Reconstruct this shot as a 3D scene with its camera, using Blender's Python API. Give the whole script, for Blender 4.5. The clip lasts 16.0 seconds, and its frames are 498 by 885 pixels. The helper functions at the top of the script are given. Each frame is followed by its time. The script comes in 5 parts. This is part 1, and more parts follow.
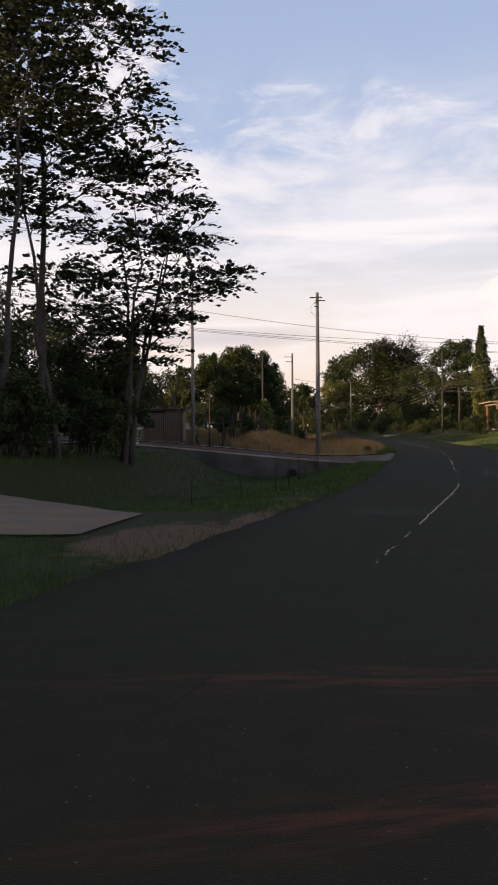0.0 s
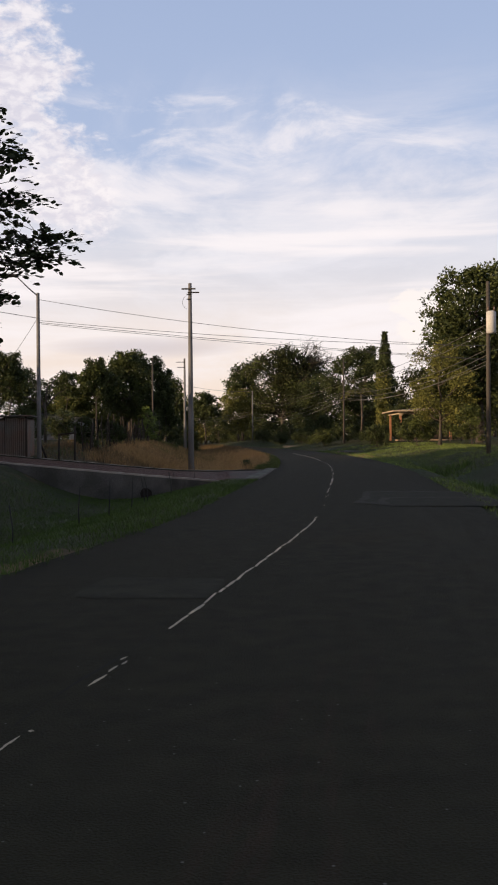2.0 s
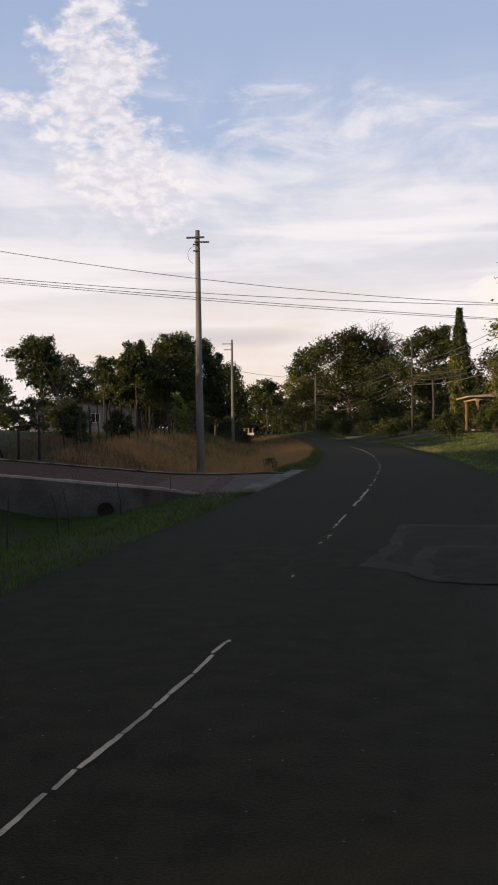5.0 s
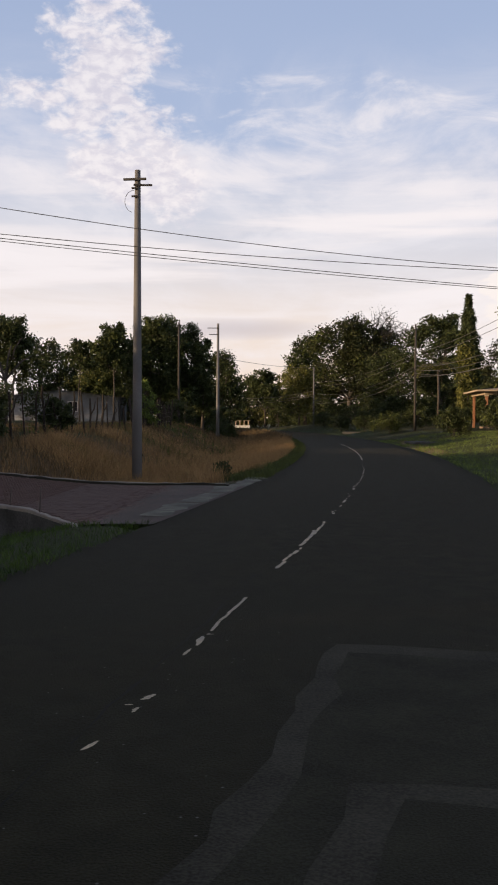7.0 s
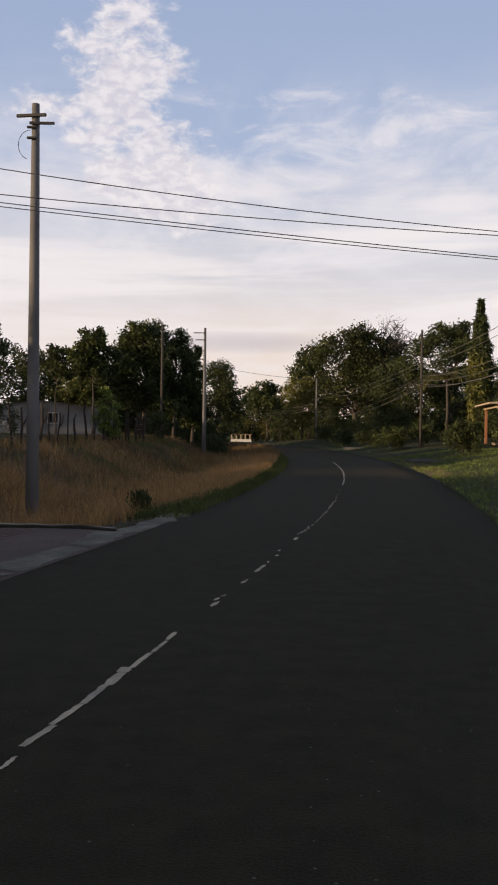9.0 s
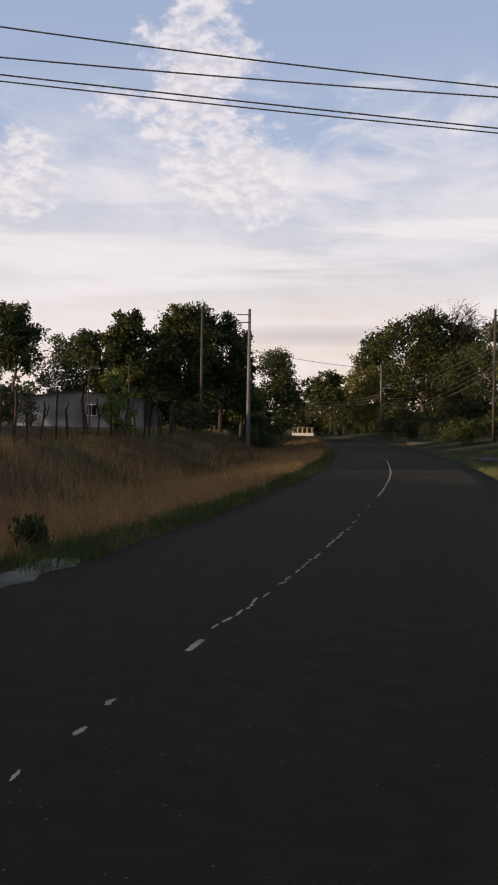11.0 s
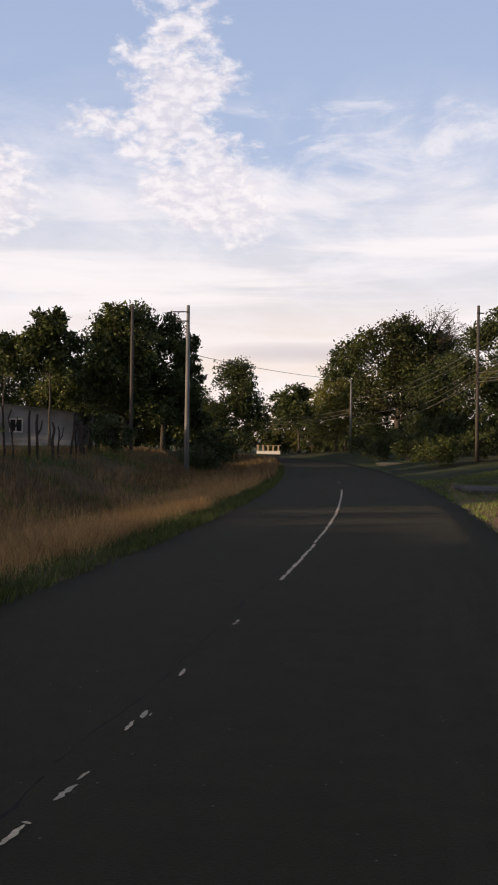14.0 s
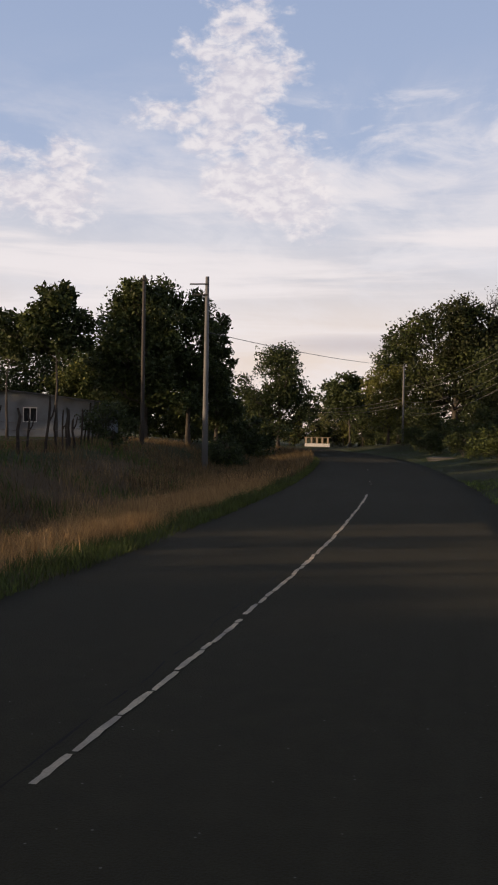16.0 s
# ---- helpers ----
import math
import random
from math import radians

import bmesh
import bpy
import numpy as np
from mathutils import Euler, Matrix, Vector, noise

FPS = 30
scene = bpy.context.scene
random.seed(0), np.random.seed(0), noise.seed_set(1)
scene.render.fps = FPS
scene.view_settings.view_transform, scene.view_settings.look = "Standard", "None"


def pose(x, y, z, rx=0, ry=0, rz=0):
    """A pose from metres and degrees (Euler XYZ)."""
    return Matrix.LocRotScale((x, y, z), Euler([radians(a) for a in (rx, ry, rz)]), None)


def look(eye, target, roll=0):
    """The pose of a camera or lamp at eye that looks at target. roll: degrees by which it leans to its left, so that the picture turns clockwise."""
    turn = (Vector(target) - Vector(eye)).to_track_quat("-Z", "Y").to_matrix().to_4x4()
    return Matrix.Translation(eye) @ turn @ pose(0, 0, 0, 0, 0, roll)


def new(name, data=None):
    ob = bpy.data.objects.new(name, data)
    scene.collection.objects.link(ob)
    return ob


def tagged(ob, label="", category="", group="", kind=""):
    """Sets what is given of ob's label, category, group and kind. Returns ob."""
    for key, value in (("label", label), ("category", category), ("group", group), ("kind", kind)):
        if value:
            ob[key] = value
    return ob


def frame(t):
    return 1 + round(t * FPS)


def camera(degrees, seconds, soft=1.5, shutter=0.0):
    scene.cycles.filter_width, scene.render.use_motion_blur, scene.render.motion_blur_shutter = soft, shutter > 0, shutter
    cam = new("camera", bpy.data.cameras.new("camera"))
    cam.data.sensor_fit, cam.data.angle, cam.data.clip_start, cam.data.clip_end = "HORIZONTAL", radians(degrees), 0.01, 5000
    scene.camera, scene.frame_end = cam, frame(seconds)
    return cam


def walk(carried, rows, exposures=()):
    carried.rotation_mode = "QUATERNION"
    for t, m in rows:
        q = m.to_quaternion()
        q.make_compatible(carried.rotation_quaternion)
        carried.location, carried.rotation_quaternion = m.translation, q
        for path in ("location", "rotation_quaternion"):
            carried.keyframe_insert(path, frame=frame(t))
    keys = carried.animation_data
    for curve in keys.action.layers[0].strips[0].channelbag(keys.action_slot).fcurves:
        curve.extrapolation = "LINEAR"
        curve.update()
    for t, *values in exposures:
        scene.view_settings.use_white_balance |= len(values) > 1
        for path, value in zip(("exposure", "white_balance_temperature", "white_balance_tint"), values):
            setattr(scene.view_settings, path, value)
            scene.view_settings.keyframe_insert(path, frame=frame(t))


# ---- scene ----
cam = camera(28.2, 16.0, soft=2.0)
PATH = [
    (0, (0.389, -0.932, 1.555), (0.308, 1.067, 1.522), -0.5),
    (0.5, (0.882, 1.043, 1.541), (0.794, 3.041, 1.52), -1.3),
    (1, (1.485, 2.755, 1.567), (1.524, 4.754, 1.55), -1.3),
    (1.5, (2.062, 4.638, 1.578), (2.156, 6.635, 1.559), -0.7),
    (2, (2.687, 6.62, 1.551), (2.78, 8.618, 1.537), -0.4),
    (2.5, (3.173, 8.406, 1.533), (3.203, 10.406, 1.507), -0.5),
    (3, (3.671, 10.197, 1.547), (3.682, 12.196, 1.518), -1.0),
    (3.5, (4.089, 12.211, 1.521), (4.072, 14.21, 1.482), -1.4),
    (4, (4.513, 13.994, 1.543), (4.489, 15.993, 1.503), -1.3),
    (6.5, (6.284, 24.419, 1.635), (6.168, 26.416, 1.614), -0.1),
    (7, (6.733, 26.338, 1.664), (6.658, 28.336, 1.614), 0.3),
    (7.5, (7.183, 28.374, 1.642), (7.145, 30.373, 1.59), 0.1),
    (8, (7.611, 30.228, 1.666), (7.581, 32.227, 1.625), 0.7),
    (8.5, (7.982, 32.086, 1.678), (7.892, 34.083, 1.64), 0.4),
    (9, (8.377, 34.022, 1.693), (8.274, 36.02, 1.67), 0.7),
    (9.5, (8.705, 35.977, 1.697), (8.479, 37.964, 1.657), 1.0),
    (12, (10.057, 46.38, 1.685), (9.796, 48.364, 1.652), 0.7),
    (12.5, (10.147, 48.196, 1.696), (9.874, 50.179, 1.673), 0.8),
    (13, (10.289, 49.943, 1.719), (10.017, 51.926, 1.699), 1.2),
    (13.5, (10.448, 51.766, 1.742), (10.223, 53.755, 1.73), 0.9),
    (14, (10.642, 53.588, 1.741), (10.433, 55.579, 1.738), 0.7),
    (14.5, (10.857, 55.602, 1.747), (10.647, 57.592, 1.754), 0.5),
    (15, (11.153, 57.375, 1.756), (10.929, 59.364, 1.783), 0.1),
    (15.5, (11.375, 59.476, 1.743), (11.065, 61.454, 1.759), 0.8),
    (16, (11.577, 61.418, 1.737), (11.246, 63.392, 1.716), 0.9),
]
walk(cam, [(t, look(e, g, r)) for t, e, g, r in PATH], [(0, 0.16), (2, 0.12), (4, 0.08), (7, 0.06), (9.5, -0.03), (12, -0.02), (13, 0.05), (14, 0.14), (14.5, 0.18), (15, 0.10), (16, -0.06)])

# ------------------------------------------------------------------ world and sun
SUN_DIR = Vector((-0.90, -0.40, 0.155)).normalized()      # towards the low evening sun
SUN_AZ = math.atan2(SUN_DIR.x, SUN_DIR.y)
SUN_EL = math.asin(SUN_DIR.z)


def build_world():
    w = bpy.data.worlds.new("evening_sky")
    scene.world = w
    w.use_nodes = True
    nt = w.node_tree
    nt.nodes.clear()
    L = nt.links.new

    def nd(kind, **kw):
        n = nt.nodes.new(kind)
        for k, v in kw.items():
            n.inputs[k].default_value = v
        return n

    def mth(op, a, b=None, c=None, clamp=False):
        n = nt.nodes.new("ShaderNodeMath")
        n.operation, n.use_clamp = op, clamp
        for i, v in enumerate((a, b, c)):
            if v is None:
                continue
            if isinstance(v, (int, float)):
                n.inputs[i].default_value = v
            else:
                L(v, n.inputs[i])
        return n.outputs[0]

    def ramp(v, lo, hi):
        n = nt.nodes.new("ShaderNodeMapRange")
        n.interpolation_type = "SMOOTHSTEP"
        L(v, n.inputs["Value"])
        n.inputs["From Min"].default_value, n.inputs["From Max"].default_value = lo, hi
        return n.outputs[0]

    def mixc(f, a, b):
        n = nt.nodes.new("ShaderNodeMix")
        n.data_type = "RGBA"
        if isinstance(f, (int, float)):
            n.inputs[0].default_value = f
        else:
            L(f, n.inputs[0])
        for i, v in ((6, a), (7, b)):
            if isinstance(v, tuple):
                n.inputs[i].default_value = (*v, 1)
            else:
                L(v, n.inputs[i])
        return n.outputs[2]

    tc = nt.nodes.new("ShaderNodeTexCoord")
    sep = nt.nodes.new("ShaderNodeSeparateXYZ")
    L(tc.outputs["Generated"], sep.inputs[0])
    x, y, z = sep.outputs
    sky = nt.nodes.new("ShaderNodeTexSky")
    sky.sky_type, sky.sun_disc = "NISHITA", False
    sky.sun_elevation, sky.sun_rotation = SUN_EL, SUN_AZ
    sky.air_density, sky.dust_density, sky.ozone_density = 1.0, 1.0, 1.5
    # a layer of clouds: the direction laid out flat, in degrees round the road's heading
    az = mth("MULTIPLY", mth("ARCTAN2", x, y), 57.3)
    el = mth("MULTIPLY", mth("ARCSINE", z), 57.3)
    flat = nt.nodes.new("ShaderNodeCombineXYZ")
    L(az, flat.inputs[0]), L(el, flat.inputs[1])

    def clouds(sx, sy, scale, detail, rough, seed, dist=0.0):
        m = nt.nodes.new("ShaderNodeMapping")
        m.inputs["Scale"].default_value = (sx, sy, 1)
        m.inputs["Location"].default_value = (seed, seed * 0.7, seed * 0.3)
        m.inputs["Rotation"].default_value = (0, 0, radians(-6))
        L(flat.outputs[0], m.inputs[0])
        n = nd("ShaderNodeTexNoise", Scale=scale, Detail=detail, Roughness=rough, Distortion=dist)
        L(m.outputs[0], n.inputs["Vector"])
        return n.outputs[0]

    def spot(ca, ce, ra, re, tilt=0.0):
        a = mth("SUBTRACT", az, ca)
        e = mth("SUBTRACT", el, ce)
        a2 = mth("ADD", a, mth("MULTIPLY", e, tilt))
        d = mth("ADD", mth("POWER", mth("DIVIDE", a2, ra), 2.0), mth("POWER", mth("DIVIDE", e, re), 2.0))
        return mth("SUBTRACT", 1.0, d, clamp=True)

    wisp = clouds(0.062, 0.15, 1.0, 8.0, 0.63, 8.0, 0.6)
    streak = clouds(0.045, 0.50, 1.0, 5.0, 0.55, 31.0, 0.4)
    puff = clouds(0.30, 0.50, 1.0, 8.0, 0.60, 11.0, 0.25)
    fluff = clouds(1.0, 1.7, 1.0, 5.0, 0.58, 17.0, 0.3)
    fleece = clouds(0.13, 0.32, 1.0, 8.0, 0.62, 41.0, 0.5)
    band = clouds(0.030, 0.42, 1.0, 4.0, 0.5, 23.0, 0.3)
    grad = nt.nodes.new("ShaderNodeValToRGB")
    L(mth("DIVIDE", el, 90.0, clamp=True), grad.inputs[0])
    for i, (e, c) in enumerate(SKY_RAMP):
        st = grad.color_ramp.elements[i] if i < 2 else grad.color_ramp.elements.new(e / 90)
        st.position = e / 90
        st.color = (*[v / 10 for v in c], 1)
    tenfold = nt.nodes.new("ShaderNodeVectorMath")
    tenfold.operation = "SCALE"
    tenfold.inputs["Scale"].default_value = 10.0
    L(grad.outputs[0], tenfold.inputs[0])
    c = mixc(0.85, sky.outputs[0], tenfold.outputs[0])
    # high wisps, long streaks above the horizon, one broken bank of puffs and a far tower
    f_wisp = mth("MULTIPLY", ramp(wisp, 0.40, 0.66), ramp(el, 22.0, 12.0))
    c = mixc(mth("MULTIPLY", f_wisp, 0.70), c, CLOUD)
    f_fleece = mth("MULTIPLY", ramp(fleece, 0.46, 0.66), ramp(spot(1.0, 13.5, 19.0, 6.5), 0.0, 0.5))
    c = mixc(mth("MULTIPLY", f_fleece, 0.62), c, CLOUD)
    f_streak = mth("MULTIPLY", ramp(streak, 0.40, 0.62), mth("MULTIPLY", ramp(el, 16.0, 10.5), ramp(el, 2.0, 7.0)))
    c = mixc(mth("MULTIPLY", f_streak, 0.8), c, CLOUD)
    f_dusk = mth("MULTIPLY", ramp(streak, 0.58, 0.40), mth("MULTIPLY", ramp(el, 15.0, 11.0), ramp(el, 5.0, 9.0)))
    c = mixc(mth("MULTIPLY", f_dusk, 0.26), c, (5.4, 6.1, 7.4))
    bank = mth("MAXIMUM", mth("MAXIMUM", spot(-10.4, 20.6, 4.6, 5.6, 0.10), spot(-8.7, 14.5, 5.8, 4.1, 0.5)), mth("MAXIMUM", mth("MULTIPLY", spot(-14.8, 17.8, 3.4, 1.6), 0.8), mth("MULTIPLY", spot(-21.5, 13.6, 5.5, 3.2), 1.0)))
    lump = mth("ADD", mth("MULTIPLY", puff, 0.76), mth("MULTIPLY", fluff, 0.24))
    f_puff = ramp(mth("ADD", lump, mth("MULTIPLY", mth("SUBTRACT", bank, 0.5), 0.34)), 0.45, 0.63)
    f_puff = mth("MULTIPLY", f_puff, ramp(bank, 0.0, 0.18))
    c = mixc(mth("MULTIPLY", f_puff, 0.85), c, mixc(ramp(fluff, 0.35, 0.65), CLOUD_GRAY, CLOUD))
    gray = mth("MULTIPLY", ramp(band, 0.50, 0.34), spot(-4.0, 5.0, 9.0, 1.3))
    c = mixc(mth("MULTIPLY", mth("ADD", gray, mth("MULTIPLY", spot(-3.2, 5.1, 6.0, 0.7), 0.8), clamp=True), 0.75), c, CLOUD_DUSK)
    f_tower = ramp(mth("ADD", lump, mth("MULTIPLY", mth("SUBTRACT", spot(12.6, 6.6, 2.6, 2.6), 0.5), 0.4)), 0.48, 0.58)
    c = mixc(mth("MULTIPLY", f_tower, mth("MULTIPLY", ramp(spot(12.6, 6.6, 2.8, 2.8), 0.0, 0.3), 0.75)), c, CLOUD_WARM)
    # the glow round the setting sun, behind and to the left
    toward = mth("ADD", mth("MULTIPLY", x, SUN_DIR.x), mth("MULTIPLY", y, SUN_DIR.y))
    glow = mth("MULTIPLY", ramp(toward, 0.2, 1.0), ramp(el, 38.0, 2.0))
    c = mixc(mth("MULTIPLY", glow, 0.9), c, GLOW)
    bg = nd("ShaderNodeBackground", Strength=0.1)
    out = nt.nodes.new("ShaderNodeOutputWorld")
    L(c, bg.inputs[0]), L(bg.outputs[0], out.inputs[0])


SKY_RAMP = [(0.0, (9.7, 7.8, 6.7)), (3.0, (9.6, 7.9, 7.0)), (7.0, (9.2, 8.0, 7.6)), (11.0, (7.4, 7.15, 7.8)), (15.5, (4.55, 5.40, 7.5)), (24.0, (3.9, 4.80, 7.0)), (38.0, (1.6, 1.9, 2.7)), (90.0, (0.55, 0.65, 0.90))]
GLOW = (12.0, 8.0, 4.8)
SKY_RAMP.sort()
CLOUD = (9.1, 8.5, 8.6)
CLOUD_WARM = (9.6, 8.7, 8.2)
CLOUD_GRAY = (7.0, 6.6, 7.3)
CLOUD_DUSK = (5.6, 5.1, 5.5)
build_world()

sun = new("sun", bpy.data.lights.new("sun", "SUN"))
sun.data.energy, sun.data.angle, sun.data.color = 5.0, radians(0.6), (1.0, 0.70, 0.42)
sun.matrix_world = look((-60, -30, 20), Vector((-60, -30, 20)) - SUN_DIR)

# ------------------------------------------------------------------ materials


def material(name, c1, c2, scale=4.0, rough=0.9, fine=60.0, bump=0.3, depth=0.01, metal=0.0, c3=None, big=0.4, island=0.0, spec=0.3, per_object=0.0):
    """Two colours mixed by noise at two scales, with a third in large stains."""
    m = bpy.data.materials.new(name)
    m.use_nodes = True
    nt = m.node_tree
    L = nt.links.new
    b = nt.nodes["Principled BSDF"]
    b.inputs["Roughness"].default_value, b.inputs["Metallic"].default_value = rough, metal
    b.inputs["Specular IOR Level"].default_value = spec
    tc = nt.nodes.new("ShaderNodeTexCoord")

    def noise_at(s, detail=5.0):
        n = nt.nodes.new("ShaderNodeTexNoise")
        n.inputs["Scale"].default_value, n.inputs["Detail"].default_value = s, detail
        L(tc.outputs["Object"], n.inputs["Vector"])
        r = nt.nodes.new("ShaderNodeMapRange")
        r.inputs["From Min"].default_value, r.inputs["From Max"].default_value = 0.36, 0.64
        L(n.outputs[0], r.inputs[0])
        return r.outputs[0]

    def mix(f, a, c):
        n = nt.nodes.new("ShaderNodeMix")
        n.data_type = "RGBA"
        L(f, n.inputs[0])
        for i, v in ((6, a), (7, c)):
            if isinstance(v, tuple):
                n.inputs[i].default_value = (*v, 1)
            else:
                L(v, n.inputs[i])
        return n.outputs[2]

    col = mix(noise_at(scale), c1, c2)
    f = noise_at(fine, 3.0)
    dark = mix(f, tuple(v * 0.72 for v in c1), tuple(min(1, v * 1.25) for v in c2))
    blend = nt.nodes.new("ShaderNodeMix")
    blend.data_type = "RGBA"
    blend.inputs[0].default_value = 0.45
    L(col, blend.inputs[6]), L(dark, blend.inputs[7])
    col = blend.outputs[2]
    if c3:
        r = nt.nodes.new("ShaderNodeMath")
        r.operation = "MULTIPLY"
        L(noise_at(big, 3.0), r.inputs[0])
        r.inputs[1].default_value = 0.8
        col = mix(r.outputs[0], col, c3)
    if island or per_object:
        g = nt.nodes.new("ShaderNodeNewGeometry" if island else "ShaderNodeObjectInfo")
        r = nt.nodes.new("ShaderNodeMapRange")
        k = island or per_object
        r.inputs["To Min"].default_value, r.inputs["To Max"].default_value = 1 - k, 1 + k
        L(g.outputs["Random Per Island" if island else "Random"], r.inputs[0])
        h = nt.nodes.new("ShaderNodeHueSaturation")
        L(r.outputs[0], h.inputs["Value"]), L(col, h.inputs["Color"])
        col = h.outputs[0]
    L(col, b.inputs["Base Color"])
    if bump:
        bp = nt.nodes.new("ShaderNodeBump")
        bp.inputs["Strength"].default_value, bp.inputs["Distance"].default_value = bump, depth
        L(f, bp.inputs["Height"]), L(bp.outputs[0], b.inputs["Normal"])
    return m


def leaf_material(name, c1, c2, island=0.45, rough=0.6):
    m = material(name, tuple(v * 0.62 for v in c1), tuple(v * 1.28 for v in c2), scale=1.1, fine=3.5, bump=0, rough=rough, island=island, spec=0.25)
    nt = m.node_tree
    b = nt.nodes["Principled BSDF"]
    tr = nt.nodes.new("ShaderNodeBsdfTranslucent")
    mx = nt.nodes.new("ShaderNodeMixShader")
    mx.inputs[0].default_value = 0.17
    nt.links.new(b.inputs["Base Color"].links[0].from_socket, tr.inputs[0])
    nt.links.new(b.outputs[0], mx.inputs[1]), nt.links.new(tr.outputs[0], mx.inputs[2])
    nt.links.new(mx.outputs[0], nt.nodes["Material Output"].inputs[0])
    return m


ASPHALT = material("asphalt", (0.0176, 0.0163, 0.0088), (0.0470, 0.0428, 0.0232), scale=3.5, fine=70, bump=0.8, depth=0.010, rough=0.92, c3=(0.033, 0.0312, 0.0172), big=0.16, spec=0.15)
def stain_and_brighten_asphalt():
    """Red dirt dragged across the road at its near end, faint wheel tracks, and broad pools of light put into the
    colour.
    """
    nt = ASPHALT.node_tree
    L = nt.links.new
    b = nt.nodes["Principled BSDF"]
    src = b.inputs["Base Color"].links[0].from_socket
    tc = nt.nodes.new("ShaderNodeTexCoord")

    def streaks(loc, scl, rot, noise_scale, lo, hi):
        m = nt.nodes.new("ShaderNodeMapping")
        m.vector_type = "TEXTURE"
        m.inputs["Location"].default_value, m.inputs["Scale"].default_value, m.inputs["Rotation"].default_value = loc, scl, (0, 0, radians(rot))
        L(tc.outputs["Object"], m.inputs[0])
        g = nt.nodes.new("ShaderNodeTexGradient")
        g.gradient_type = "SPHERICAL"
        L(m.outputs[0], g.inputs[0])
        n = nt.nodes.new("ShaderNodeTexNoise")
        n.inputs["Scale"].default_value, n.inputs["Detail"].default_value, n.inputs["Roughness"].default_value = noise_scale, 7, 0.65
        L(m.outputs[0], n.inputs[0])
        r = nt.nodes.new("ShaderNodeMapRange")
        r.inputs["From Min"].default_value, r.inputs["From Max"].default_value = lo, hi
        L(n.outputs[0], r.inputs[0])
        k = nt.nodes.new("ShaderNodeMath")
        k.operation, k.use_clamp = "MULTIPLY", True
        L(r.outputs[0], k.inputs[0]), L(g.outputs[0], k.inputs[1])
        return k.outputs[0]

    def over(f, colour, a, amount):
        k = nt.nodes.new("ShaderNodeMath")
        k.operation, k.use_clamp = "MULTIPLY", True
        k.inputs[1].default_value = amount
        L(f, k.inputs[0])
        n = nt.nodes.new("ShaderNodeMix")
        n.data_type = "RGBA"
        L(k.outputs[0], n.inputs[0]), L(a, n.inputs[6])
        n.inputs[7].default_value = (*colour, 1)
        return n.outputs[2]

    # two broad paler pools: brighter light on the road, put into its colour
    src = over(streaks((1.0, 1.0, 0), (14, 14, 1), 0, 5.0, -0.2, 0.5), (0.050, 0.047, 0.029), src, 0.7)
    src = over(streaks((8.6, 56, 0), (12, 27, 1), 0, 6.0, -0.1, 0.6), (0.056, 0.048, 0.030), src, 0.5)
    c = over(streaks((1.2, 3.1, 0), (2.2, 0.42, 1), 16, 3.0, 0.42, 0.68), (0.16, 0.062, 0.038), src, 1.6)
    c = over(streaks((0.9, 5.15, 0), (2.4, 0.5, 1), 4, 3.0, 0.44, 0.68), (0.15, 0.062, 0.040), c, 1.5)
    c = over(streaks((1.3, 4.2, 0), (2.6, 1.2, 1), 8, 5.0, 0.50, 0.75), (0.10, 0.046, 0.032), c, 0.9)
    c = over(streaks((2.9, 10.0, 0), (0.5, 5.0, 1), -13, 4.0, 0.48, 0.75), (0.085, 0.043, 0.032), c, 0.8)
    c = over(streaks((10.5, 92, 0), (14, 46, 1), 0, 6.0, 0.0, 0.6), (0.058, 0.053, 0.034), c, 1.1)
    c = over(streaks((6.8, 24, 0), (1.1, 26, 1), -10, 5.0, 0.40, 0.8), (0.060, 0.057, 0.040), c, 0.7)
    c = over(streaks((11.8, 62, 0), (1.0, 26, 1), -3, 5.0, 0.40, 0.8), (0.066, 0.062, 0.042), c, 0.8)
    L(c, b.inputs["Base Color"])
    # pale chips of stone in the surface
    v = nt.nodes.new("ShaderNodeTexVoronoi")
    v.inputs["Scale"].default_value = 13.0
    L(tc.outputs["Object"], v.inputs["Vector"])
    r = nt.nodes.new("ShaderNodeMapRange")
    r.inputs["From Min"].default_value, r.inputs["From Max"].default_value, r.inputs["To Min"].default_value, r.inputs["To Max"].default_value = 0.07, 0.11, 1.0, 0.0
    L(v.outputs["Distance"], r.inputs[0])
    w = nt.nodes.new("ShaderNodeSeparateColor")
    L(v.outputs["Color"], w.inputs[0])
    p = nt.nodes.new("ShaderNodeMath")
    p.operation = "GREATER_THAN"
    p.inputs[1].default_value = 0.80
    L(w.outputs[0], p.inputs[0])
    q = nt.nodes.new("ShaderNodeMath")
    q.operation = "MULTIPLY"
    L(p.outputs[0], q.inputs[0]), L(r.outputs[0], q.inputs[1])
    L(over(q.outputs[0], (0.17, 0.16, 0.145), c, 1.0), b.inputs["Base Color"])


stain_and_brighten_asphalt()


